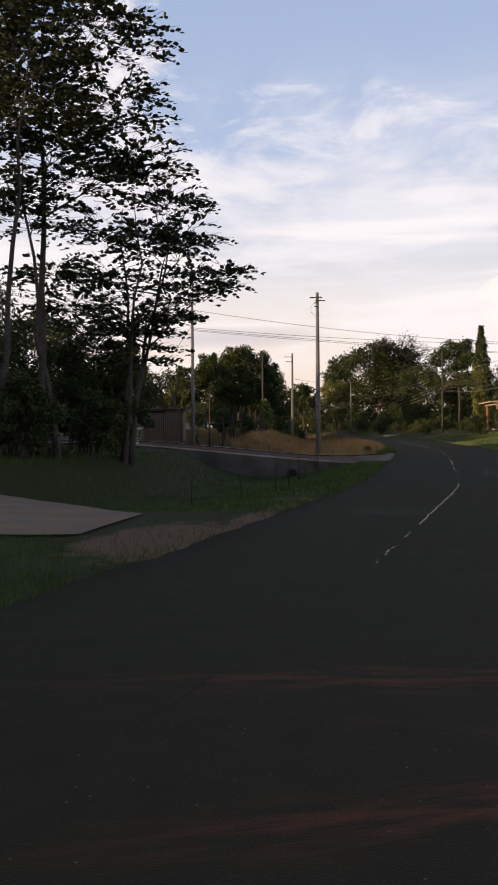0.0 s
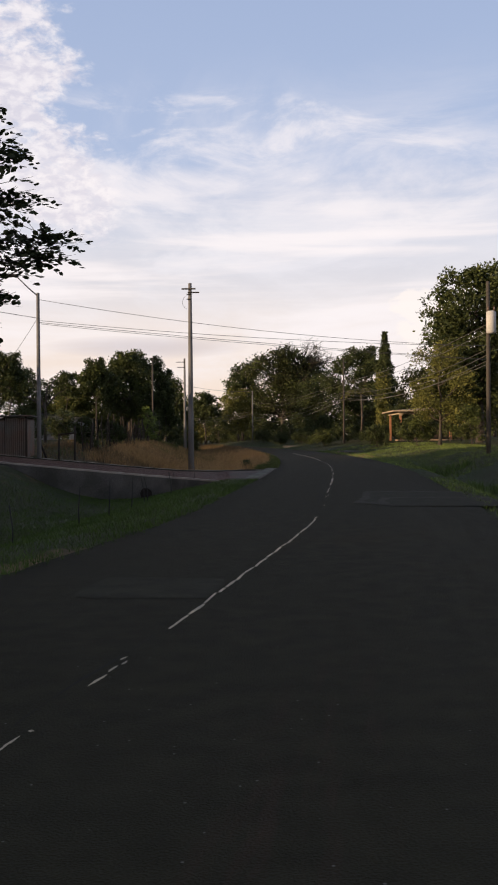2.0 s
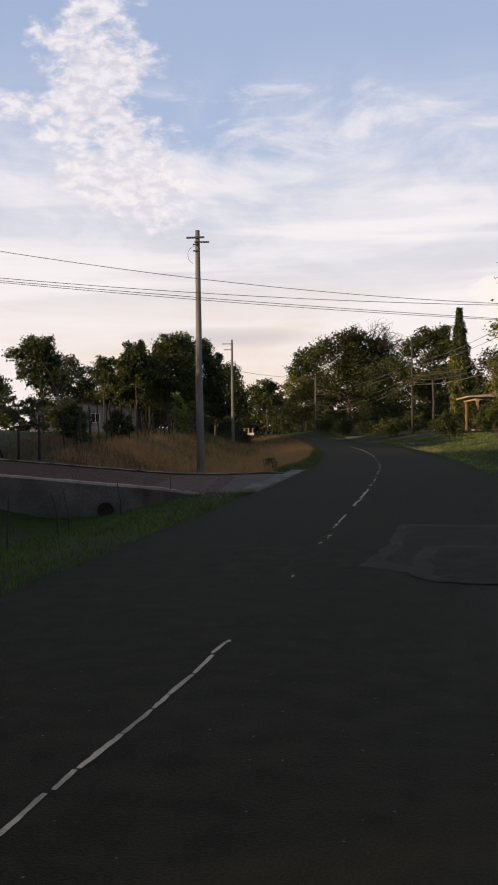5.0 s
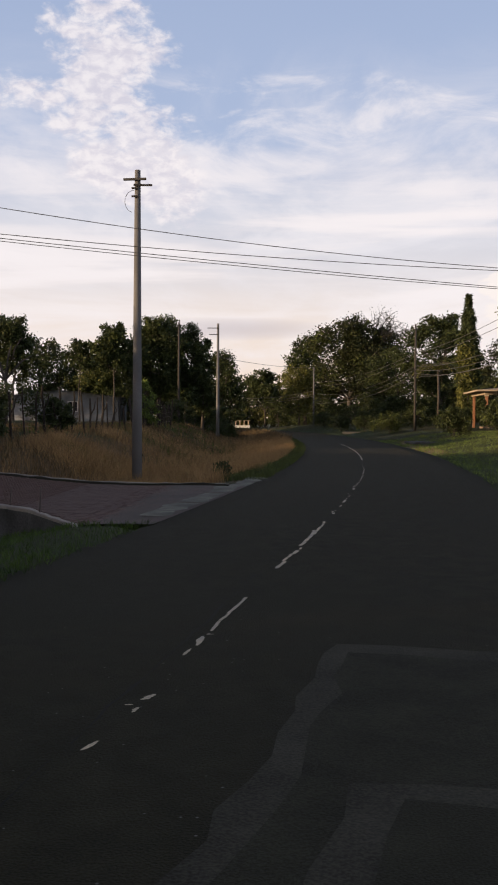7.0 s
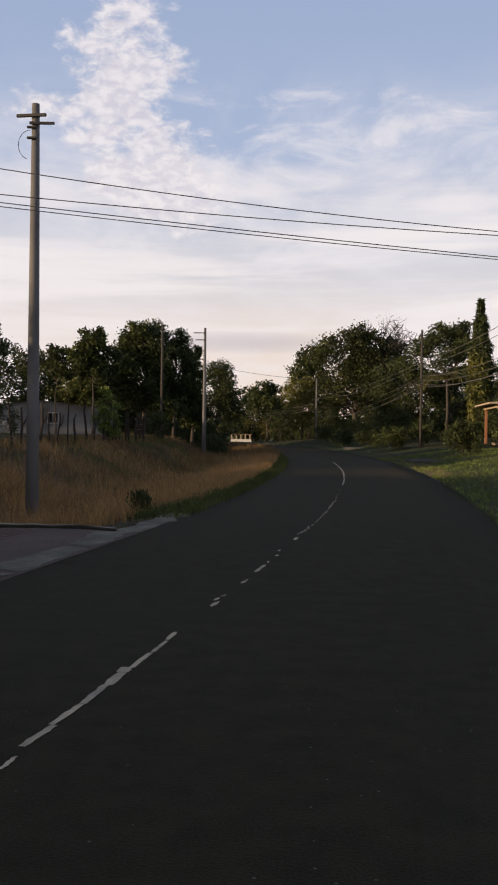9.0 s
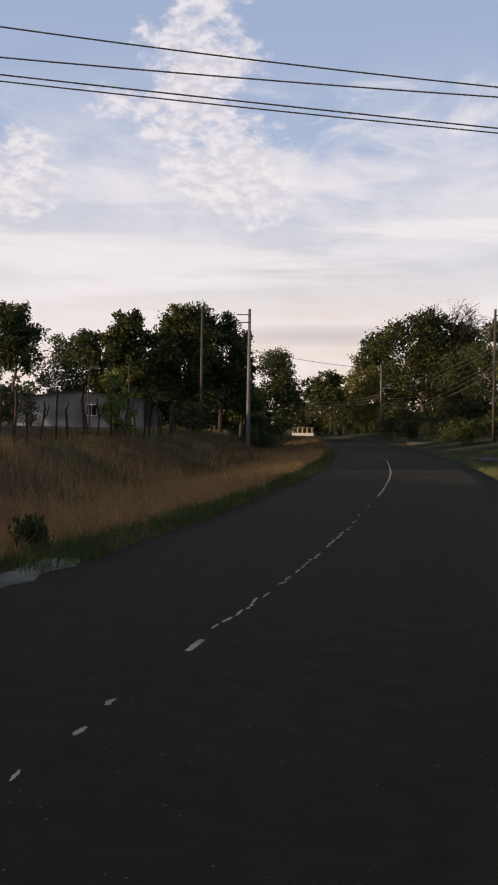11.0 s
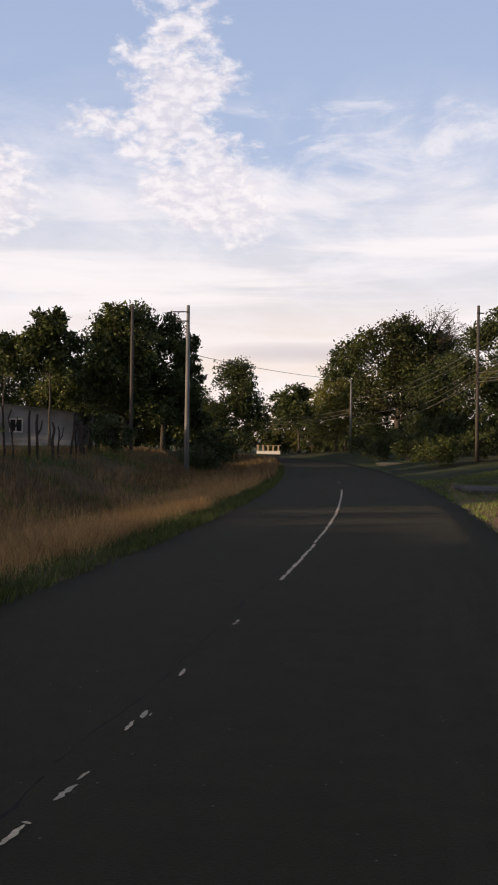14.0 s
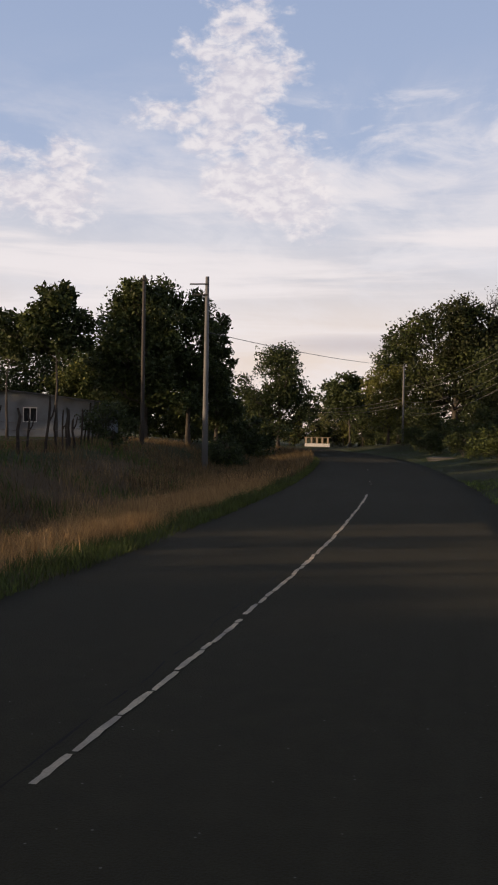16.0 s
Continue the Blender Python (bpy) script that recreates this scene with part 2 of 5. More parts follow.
def worn_turf():
    """Bare soil that shows through the turf: by the first drive and in strips beside the asphalt."""
    nt = TURF.node_tree
    L = nt.links.new
    b = nt.nodes["Principled BSDF"]
    c = b.inputs["Base Color"].links[0].from_socket
    tc = nt.nodes.new("ShaderNodeTexCoord")
    n = nt.nodes.new("ShaderNodeTexNoise")
    n.inputs["Scale"].default_value, n.inputs["Detail"].default_value, n.inputs["Roughness"].default_value = 1.6, 7, 0.62
    L(tc.outputs["Object"], n.inputs[0])
    for loc, scl, rot in (((-1.35, 12.9, 0), (1.35, 2.9, 1), -14), ((0.1, 16.8, 0), (0.55, 5.0, 1), -12), ((14.4, 84, 0), (0.9, 16, 1), -2), ((-1.2, 78, 0), (9.0, 44, 1), -1), ((3.2, 64, 0), (5.5, 22, 1), -4)):
        m = nt.nodes.new("ShaderNodeMapping")
        m.vector_type = "TEXTURE"
        m.inputs["Location"].default_value, m.inputs["Scale"].default_value, m.inputs["Rotation"].default_value = loc, scl, (0, 0, radians(rot))
        L(tc.outputs["Object"], m.inputs[0])
        g = nt.nodes.new("ShaderNodeTexGradient")
        g.gradient_type = "SPHERICAL"
        L(m.outputs[0], g.inputs[0])
        a = nt.nodes.new("ShaderNodeMath")
        a.operation = "ADD"
        L(g.outputs[0], a.inputs[0]), L(n.outputs[0], a.inputs[1])
        r = nt.nodes.new("ShaderNodeMapRange")
        r.interpolation_type = "SMOOTHSTEP"
        r.inputs["From Min"].default_value, r.inputs["From Max"].default_value = 0.62, 0.92
        L(a.outputs[0], r.inputs[0])
        k = nt.nodes.new("ShaderNodeMath")
        k.operation = "MULTIPLY"
        gg = nt.nodes.new("ShaderNodeMapRange")
        gg.inputs["From Max"].default_value = 0.08
        L(g.outputs[0], gg.inputs[0])
        L(r.outputs[0], k.inputs[0]), L(gg.outputs[0], k.inputs[1])
        mx = nt.nodes.new("ShaderNodeMix")
        mx.data_type = "RGBA"
        L(k.outputs[0], mx.inputs[0]), L(c, mx.inputs[6])
        mx.inputs[7].default_value = (0.145, 0.098, 0.050, 1) if scl[0] > 5 else (0.25, 0.160, 0.098, 1)
        c = mx.outputs[2]
    L(c, b.inputs["Base Color"])


ASPHALT_PATCH = material("patched_asphalt", (0.026, 0.025, 0.0155), (0.050, 0.048, 0.030), scale=2.5, fine=80, bump=0.6, depth=0.008, rough=0.92, spec=0.15)
ASPHALT_SEAM = material("sealed_seam", (0.033, 0.030, 0.021), (0.074, 0.068, 0.049), scale=2, fine=60, bump=0.5, depth=0.006, spec=0.15)
PAINT = material("worn_road_paint", (0.58, 0.48, 0.33), (0.75, 0.64, 0.46), scale=6, fine=80, bump=0.4, depth=0.003, c3=(0.34, 0.30, 0.25), big=2.0)
TURF = material("turf", (0.030, 0.052, 0.010), (0.052, 0.076, 0.016), scale=1.3, fine=40, bump=1.0, depth=0.04, c3=(0.055, 0.052, 0.022), big=0.12)
worn_turf()
CONCRETE = material("weathered_concrete", (0.22, 0.148, 0.092), (0.36, 0.250, 0.160), scale=0.9, fine=40, bump=0.4, depth=0.006, c3=(0.20, 0.17, 0.14), big=0.6)
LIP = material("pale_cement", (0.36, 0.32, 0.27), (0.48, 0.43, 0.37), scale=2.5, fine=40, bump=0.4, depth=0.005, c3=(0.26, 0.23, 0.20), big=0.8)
APRON = material("worn_apron", (0.150, 0.142, 0.108), (0.270, 0.258, 0.198), scale=4, fine=40, bump=0.5, depth=0.006, c3=(0.10, 0.094, 0.076), big=1.6)
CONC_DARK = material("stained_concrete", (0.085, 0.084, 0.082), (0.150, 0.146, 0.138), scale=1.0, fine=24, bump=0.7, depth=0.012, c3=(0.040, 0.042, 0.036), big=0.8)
POLE_CONC = material("pole_concrete", (0.17, 0.17, 0.175), (0.235, 0.235, 0.235), scale=2.0, fine=60, bump=0.3, depth=0.003, c3=(0.11, 0.11, 0.112), big=0.5)
POLE_WOOD = material("pole_timber", (0.050, 0.047, 0.045), (0.082, 0.078, 0.074), scale=3.0, fine=45, bump=0.6, depth=0.006, c3=(0.07, 0.06, 0.05), big=0.9)
STEEL = material("galvanised_steel", (0.040, 0.039, 0.039), (0.068, 0.067, 0.067), scale=5, fine=50, bump=0.1, rough=0.6, metal=0.3)
KERB_FACE = material("dark_kerb_face", (0.022, 0.020, 0.016), (0.045, 0.041, 0.033), scale=3, fine=40, bump=0.6, depth=0.008, c3=(0.035, 0.036, 0.020), big=1.1)
OVERHEAD = material("weathered_overhead_cable", (0.080, 0.076, 0.072), (0.120, 0.115, 0.110), scale=2, fine=20, bump=0, rough=0.6)
CABLE = material("black_cable", (0.020, 0.020, 0.021), (0.035, 0.034, 0.033), scale=2, fine=20, bump=0, rough=0.6)
CERAMIC = material("brown_porcelain", (0.10, 0.06, 0.04), (0.15, 0.09, 0.06), scale=5, fine=30, bump=0, rough=0.3)
PAVER = material("red_paver", (0.115, 0.068, 0.056), (0.17, 0.108, 0.088), scale=3, fine=60, bump=0.4, depth=0.003, per_object=0.25)
PAVER_BED = material("paver_bed", (0.11, 0.080, 0.066), (0.15, 0.110, 0.090), scale=2.5, fine=30, bump=0.5, depth=0.008, c3=(0.085, 0.07, 0.058), big=0.5)
BARK = material("bark", (0.045, 0.037, 0.030), (0.080, 0.067, 0.056), scale=2.5, fine=18, bump=0.9, depth=0.03, c3=(0.105, 0.096, 0.086), big=0.8)
# weathered posts and rails; also house walls darkened to suggest porch shade
POST_AND_SHADE_WOOD = material("weathered_post_and_shade", (0.026, 0.021, 0.017), (0.050, 0.040, 0.032), scale=5, fine=35, bump=0.8, depth=0.012, per_object=0.3)
WIRE_MAT = material("rusty_wire", (0.10, 0.075, 0.06), (0.15, 0.12, 0.10), scale=9, fine=40, bump=0, rough=0.6, metal=0.5)
WALL_WHITE = material("limewashed_wall", (0.25, 0.275, 0.305), (0.34, 0.365, 0.395), scale=1.0, fine=25, bump=0.3, depth=0.005, c3=(0.12, 0.12, 0.125), big=0.5)
WALL_SAND = material("sand_render", (0.36, 0.29, 0.21), (0.44, 0.36, 0.26), scale=1.2, fine=30, bump=0.3, depth=0.005)
ORANGE = material("terracotta_paint", (0.26, 0.125, 0.070), (0.33, 0.165, 0.095), scale=1.5, fine=30, bump=0.2, depth=0.004)
ZINC = material("zinc_sheet", (0.11, 0.105, 0.10), (0.17, 0.16, 0.15), scale=1.4, fine=24, bump=0.2, depth=0.004, rough=0.55, metal=0.35, c3=(0.17, 0.10, 0.07), big=0.9)
FRAME_WHITE = material("white_window_frame", (0.66, 0.66, 0.66), (0.75, 0.75, 0.74), scale=3, fine=30, bump=0.1)
DARK_GLASS = material("dark_pane", (0.02, 0.022, 0.026), (0.03, 0.032, 0.036), scale=2, fine=10, bump=0, rough=0.08, spec=0.6)
# near-black that stands in for the shade inside openings
SHADE_DARK = material("painted_interior_shade", (0.02, 0.018, 0.016), (0.035, 0.03, 0.026), scale=2, fine=10, bump=0)
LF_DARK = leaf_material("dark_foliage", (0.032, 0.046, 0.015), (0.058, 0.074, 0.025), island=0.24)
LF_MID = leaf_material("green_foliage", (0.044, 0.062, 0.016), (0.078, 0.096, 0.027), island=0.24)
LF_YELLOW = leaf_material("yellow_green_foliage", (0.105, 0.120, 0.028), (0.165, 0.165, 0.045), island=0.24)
LF_OLIVE = leaf_material("olive_foliage", (0.026, 0.034, 0.012), (0.048, 0.056, 0.020), island=0.24)
LF_FEATHER = leaf_material("feathery_foliage", (0.036, 0.048, 0.022), (0.060, 0.072, 0.034))
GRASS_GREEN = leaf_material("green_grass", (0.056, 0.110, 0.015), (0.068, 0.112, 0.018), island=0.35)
# brighter copy of the green grass, with sunlight put into the colour
SUN_TINT_GREEN = leaf_material("sun_tinted_green", (0.105, 0.160, 0.032), (0.150, 0.200, 0.046))
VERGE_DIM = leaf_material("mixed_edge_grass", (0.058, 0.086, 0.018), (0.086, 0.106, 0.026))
GRASS_DRY = leaf_material("dry_grass", (0.40, 0.240, 0.096), (0.39, 0.248, 0.110), island=0.45)
GRASS_MIX = leaf_material("tired_grass", (0.150, 0.104, 0.046), (0.170, 0.114, 0.052), island=0.5)

# ------------------------------------------------------------------ mesh helpers


def mesh_of(name, verts, faces, mat, smooth=False):
    me = bpy.data.meshes.new(name)
    me.from_pydata([tuple(v) for v in verts], [], [tuple(f) for f in faces])
    me.update()
    if mat:
        me.materials.append(mat)
    if smooth:
        me.polygons.foreach_set("use_smooth", [True] * len(me.polygons))
    return me


def quads_mesh(name, v, mat):
    """v: an array of N x 4 x 3 corners, one quad each."""
    n = len(v)
    me = bpy.data.meshes.new(name)
    me.vertices.add(n * 4), me.loops.add(n * 4), me.polygons.add(n)
    me.vertices.foreach_set("co", np.ascontiguousarray(v, dtype=np.float32).ravel())
    me.loops.foreach_set("vertex_index", np.arange(n * 4, dtype=np.int32))
    me.polygons.foreach_set("loop_start", np.arange(0, n * 4, 4, dtype=np.int32))
    me.polygons.foreach_set("loop_total", np.full(n, 4, dtype=np.int32))
    me.update(calc_edges=True)
    me.materials.append(mat)
    return me


def link(name, me, parent=None, label=""):
    ob = new(name, me)
    if parent:
        ob.parent = parent
    if label:
        ob["label"] = label
    return ob


def part(name, bm, mat, parent, label=""):
    me = bpy.data.meshes.new(name)
    bm.to_mesh(me)
    bm.free()
    me.materials.append(mat)
    return link(name, me, parent, label)


def thing(name, at, label, category, group="", kind="", rz=0.0):
    ob = new(name)
    ob.matrix_basis = pose(*at, 0, 0, rz)
    return tagged(ob, label, category, group, kind)


def box(bm, lo, hi, bevel=0.0):
    m = Matrix.Translation([(a + b) / 2 for a, b in zip(lo, hi)]) @ Matrix.Diagonal((*[b - a for a, b in zip(lo, hi)], 1))
    r = bmesh.ops.create_cube(bm, size=1, matrix=m)
    if bevel:
        es = list({e for v in r["verts"] for e in v.link_edges})
        bmesh.ops.bevel(bm, geom=es, offset=bevel, segments=1, affect="EDGES")
    return bm


def tube(points, radii, sides=7):
    """Verts and faces of a tapered tube along points."""
    P = [Vector(p) for p in points]
    vs, fs = [], []
    for i, p in enumerate(P):
        d = (P[min(i + 1, len(P) - 1)] - P[max(i - 1, 0)]).normalized()
        a = d.orthogonal().normalized() if abs(d.z) > 0.95 else d.cross(Vector((0, 0, 1))).normalized()
        b = d.cross(a)
        for k in range(sides):
            t = 2 * math.pi * k / sides
            vs.append(p + (a * math.cos(t) + b * math.sin(t)) * radii[i])
    for i in range(len(P) - 1):
        for k in range(sides):
            k2 = (k + 1) % sides
            fs.append((i * sides + k, i * sides + k2, (i + 1) * sides + k2, (i + 1) * sides + k))
    fs.append(tuple(range(sides))[::-1])
    fs.append(tuple((len(P) - 1) * sides + k for k in range(sides)))
    return vs, fs


def tubes_mesh(name, list_of, mat, sides=7):
    V, F = [], []
    for pts, rad in list_of:
        v, f = tube(pts, rad, sides)
        o = len(V)
        V += v
        F += [tuple(i + o for i in g) for g in f]
    return mesh_of(name, V, F, mat, True)


def smooth(a, lo, hi):
    t = np.clip((np.asarray(a, float) - lo) / (hi - lo), 0, 1)
    return t * t * (3 - 2 * t)


# ------------------------------------------------------------------ the road's line and the lie of the land
CENTRE = [(-14, -70), (-10, -45), (-6.4, -25), (-3.4, -10), (-1.25, 0.5), (-0.05, 5.2), (1.42, 10.6), (3.02, 17.2), (4.82, 25.2), (6.3, 35),
          (7.22, 41.2), (7.87, 46.0), (8.29, 49.4), (8.68, 52.6), (8.93, 55.0), (9.22, 58.2), (9.42, 61), (9.77, 66.1), (10.03, 71), (10.27, 79), (10.25, 90), (10.0, 98), (9.42, 108.5), (8.25, 123), (6.0, 139), (2.9, 153), (-2.5, 168), (-12, 181), (-28, 192), (-60, 202)]
LEFT_W, RIGHT_W = 2.65, 3.3


def spline(pts, step=0.5):
    P = np.array(pts, float)
    out = []
    for i in range(len(P) - 1):
        p0, p1, p2, p3 = P[max(i - 1, 0)], P[i], P[i + 1], P[min(i + 2, len(P) - 1)]
        n = max(2, int(np.linalg.norm(p2 - p1) / step))
        for k in range(n):
            t = k / n
            out.append(0.5 * (2 * p1 + (p2 - p0) * t + (2 * p0 - 5 * p1 + 4 * p2 - p3) * t * t + (3 * p1 - p0 - 3 * p2 + p3) * t ** 3))
    out.append(P[-1])
    return np.array(out)


AXIS = spline(CENTRE)
TAN = np.gradient(AXIS, axis=0)
TAN /= np.linalg.norm(TAN, axis=1)[:, None]
NRM = np.stack([TAN[:, 1], -TAN[:, 0]], 1)      # to the right


def side_of(x, y):
    """Signed distance from the centre line (right is positive) and the y of the nearest station."""
    x, y = np.atleast_1d(np.asarray(x, float)), np.atleast_1d(np.asarray(y, float))
    u, s = np.empty(len(x)), np.empty(len(x))
    for i in range(0, len(x), 4000):
        dx = x[i:i + 4000, None] - AXIS[None, :, 0]
        dy = y[i:i + 4000, None] - AXIS[None, :, 1]
        d2 = dx * dx + dy * dy
        k = d2.argmin(1)
        r = np.arange(len(k))
        sign = np.sign(dx[r, k] * NRM[k, 0] + dy[r, k] * NRM[k, 1])
        u[i:i + 4000] = np.sqrt(d2[r, k]) * sign
        s[i:i + 4000] = AXIS[k, 1]
    return u, s


def drive_z(x):
    return np.interp(x, [-30, -8, -6, -4, -2, 0, 1.7, 3.2, 4.6, 5.8], [0.90, 0.82, 0.68, 0.48, 0.28, 0.09, -0.06, -0.08, -0.03, 0.0])


def drive_near(x):
    return np.interp(x, [-14, 1.5, 2.0, 3.4], [45.3, 44.9, 44.5, 42.1])


def drive_far(x):
    return np.interp(x, [-14, -4.7, 0, 2, 3.6, 4.6, 5.4], [50.3, 51.2, 51.5, 51.45, 51.2, 50.8, 50.2])


def land(x, y):
    x, y = np.atleast_1d(np.asarray(x, float)), np.atleast_1d(np.asarray(y, float))
    u, s = side_of(x, y)
    d = -u - LEFT_W
    field = np.interp(d, [0, 0.8, 2.4, 4.4, 6.2, 8.0, 9.6, 14, 40], [0, -0.03, -0.34, -0.82, -0.85, -0.3, 0.45, 0.75, 1.2])
    low = np.interp(d, [0, 0.7, 1.5, 3.0, 4.4, 5.8, 7.2, 40], [0, -0.04, -0.18, -0.44, -0.58, -0.30, 0, 0])
    rise = np.interp(d, [5.8, 7.2, 8.5, 10, 14, 40], [0, 0.35, 0.85, 0.98, 1.12, 1.4])
    plain = low + rise * np.interp(y, [52, 66], [0.52, 1.0])
    k = smooth(y, 16.5, 25.0) * (1 - smooth(y, 38.5, 42.5) * (1 - smooth(d, 0.7, 2.0)))
    left = np.where(y < 46, field * k + np.interp(d, [0, 3, 8, 14, 40], [0, 0.0, 0.25, 0.7, 1.2]) * (1 - k), plain)
    e = u - RIGHT_W
    ditch = np.interp(e, [0, 0.9, 1.9, 2.9, 4.6, 8, 30], [0, -0.05, -0.5, -0.15, 0.45, 0.75, 1.2])
    bank = np.interp(e, [0, 1.5, 5, 9, 30], [0, 0.08, 0.6, 0.85, 1.2])
    k2 = smooth(y, 52, 70)
    right = ditch * (1 - k2) + bank * k2 * (1 - smooth(y, 164, 182))
    z = np.where(u < 0, left, right)
    z = np.where((u > -LEFT_W - 0.02) & (u < RIGHT_W + 0.02), 0.0, z)
    on = (y > drive_near(x) - 0.1) & (y < drive_far(x) + 0.05) & (u < -LEFT_W + 0.3)
    z = np.where(on, drive_z(x), z)
    bump = 0.04 * np.sin(x * 0.9 + 1.3 * np.sin(y * 0.5)) * np.cos(y * 0.7) * np.clip((np.abs(u) - 3.5) / 3, 0, 1)
    return z + np.where(on, 0, bump)


def ground_z(x, y):
    return float(land([x], [y])[0])


# ------------------------------------------------------------------ ground, road, drives
def build_ground():
    def axis(a, b, step, far):
        core = list(np.arange(a, b + 0.01, step))
        out, g = [], step
        v = b
        while v < far:
            g *= 1.35
            v += g
            out.append(v)
        inn, g, v = [], step, a
        while v > -far:
            g *= 1.35
            v -= g
            inn.append(v)
        return np.array(inn[::-1] + core + out)

    xs, ys = axis(-24, 34, 0.55, 2500), axis(-12, 150, 0.6, 2500)
    X, Y = np.meshgrid(xs, ys)
    Z = land(X.ravel(), Y.ravel())
    u, _ = side_of(X.ravel(), Y.ravel())
    Z = np.where((u > -LEFT_W - 0.25) & (u < RIGHT_W + 0.25), -0.10, Z - 0.0)
    on = (Y.ravel() > drive_near(X.ravel()) - 0.3) & (Y.ravel() < drive_far(X.ravel()) + 0.25) & (u < -LEFT_W + 0.3) & (X.ravel() > -13)
    Z = np.where(on, np.minimum(Z, drive_z(X.ravel()) - 0.9 * (Y.ravel() < drive_near(X.ravel()) + 0.7) - 0.12), Z)
    nx, ny = len(xs), len(ys)
    V = np.stack([X.ravel(), Y.ravel(), Z], 1)
    i = np.arange(nx * ny).reshape(ny, nx)
    F = np.stack([i[:-1, :-1], i[:-1, 1:], i[1:, 1:], i[1:, :-1]], -1).reshape(-1, 4)
    me = mesh_of("ground", V, F.tolist(), TURF, True)
    tagged(link("ground", me), "uneven ground of short green and tired grass", "ground", kind="structure")


def strip(name, u0, u1, z0, z1, mat, y_lo=-80, y_hi=220, edge=0.0, skirt=0.0, cols=1):
    keep = (AXIS[:, 1] >= y_lo) & (AXIS[:, 1] <= y_hi)
    A, N = AXIS[keep], NRM[keep]
    V, F = [], []
    us = np.linspace(u0, u1, cols + 1)
    zs = np.linspace(z0, z1, cols + 1)
    n = cols + 1 + (2 if skirt else 0)
    rng = np.random.default_rng(5)
    for a, nn in zip(A, N):
        w0, w1 = rng.normal(0, edge, 2) if edge else (0, 0)
        row = []
        for j, (q, z) in enumerate(zip(us, zs)):
            q = q + (w0 if j == 0 else w1 if j == cols else 0)
            row.append((*(a + nn * q), z))
        if skirt:
            row = [(*(a + nn * (u0 + w0 - 0.03)), z0 - skirt)] + row + [(*(a + nn * (u1 + w1 + 0.03)), z1 - skirt)]
        V += row
    for i in range(len(A) - 1):
        for j in range(n - 1):
            F.append((i * n + j, i * n + j + 1, (i + 1) * n + j + 1, (i + 1) * n + j))
    return mesh_of(name, V, F, mat, True)


def build_road():
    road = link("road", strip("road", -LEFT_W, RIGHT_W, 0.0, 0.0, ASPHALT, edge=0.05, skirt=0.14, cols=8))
    tagged(road, "worn dark asphalt country road with crumbling edges", "road", kind="structure")


def on_road(y, u, z=0.004):
    i = int(np.argmin(np.abs(AXIS[:, 1] - y)))
    p = AXIS[i] + TAN[i] * ((y - AXIS[i, 1]) / max(TAN[i, 1], 0.2)) + NRM[i] * u
    return (p[0], p[1], z)


# stretches of paint that still hold along the centre line: from, to, how much is left, how wide
RUNS_NEAR = [(9.5, 9.9, 0.6, 0.3), (10.2, 10.5, 0.6, 0.32), (10.9, 11.9, 0.7, 0.36), (12.8, 13.6, 0.7, 0.34), (14.6, 18.6, 0.9, 0.33), (18.6, 25.3, 0.94, 0.36), (28.3, 28.6, 0.6, 0.4),
             (31.2, 31.35, 0.7, 0.5), (31.85, 32.0, 0.8, 0.7), (32.1, 32.3, 0.8, 0.6), (32.6, 33.1, 0.6, 0.3), (33.2, 33.4, 0.8, 0.4)]
RUNS_DRIVE = [(33.5, 33.9, 0.85, 0.6), (34.0, 35.45, 0.95, 0.3), (36.1, 36.7, 0.4, 0.5), (37.24, 38.75, 1.0, 0.46), (38.85, 39.05, 0.8, 0.6), (39.2, 40.5, 1.0, 0.5), (40.5, 41.0, 1.0, 0.85),
              (41.0, 42.25, 0.93, 0.42), (43.3, 44.2, 0.7, 0.7), (44.5, 45.3, 0.8, 0.6), (45.9, 46.55, 0.95, 0.55), (46.75, 46.9, 0.8, 0.6), (47.45, 48.3, 0.75, 0.7), (49.5, 49.9, 0.95, 0.6)]
RUNS_BEND = [(50.3, 55.35, 0.85, 0.56), (55.6, 57.0, 0.8, 0.62), (57.0, 57.95, 0.8, 0.66), (58.0, 58.7, 0.6, 0.5), (59.05, 59.12, 0.8, 0.6), (59.4, 59.85, 0.85, 0.5), (60.1, 60.2, 0.8, 0.5),
             (60.8, 61.05, 0.85, 0.45), (62.9, 63.15, 0.85, 0.5), (66.0, 70.45, 0.95, 0.54), (70.7, 74.0, 0.94, 0.5), (74.0, 90.0, 0.98, 0.62), (95, 98, 0.5, 0.7), (109, 110.5, 0.8, 0.7),
             (123.5, 125, 0.8, 0.7)]


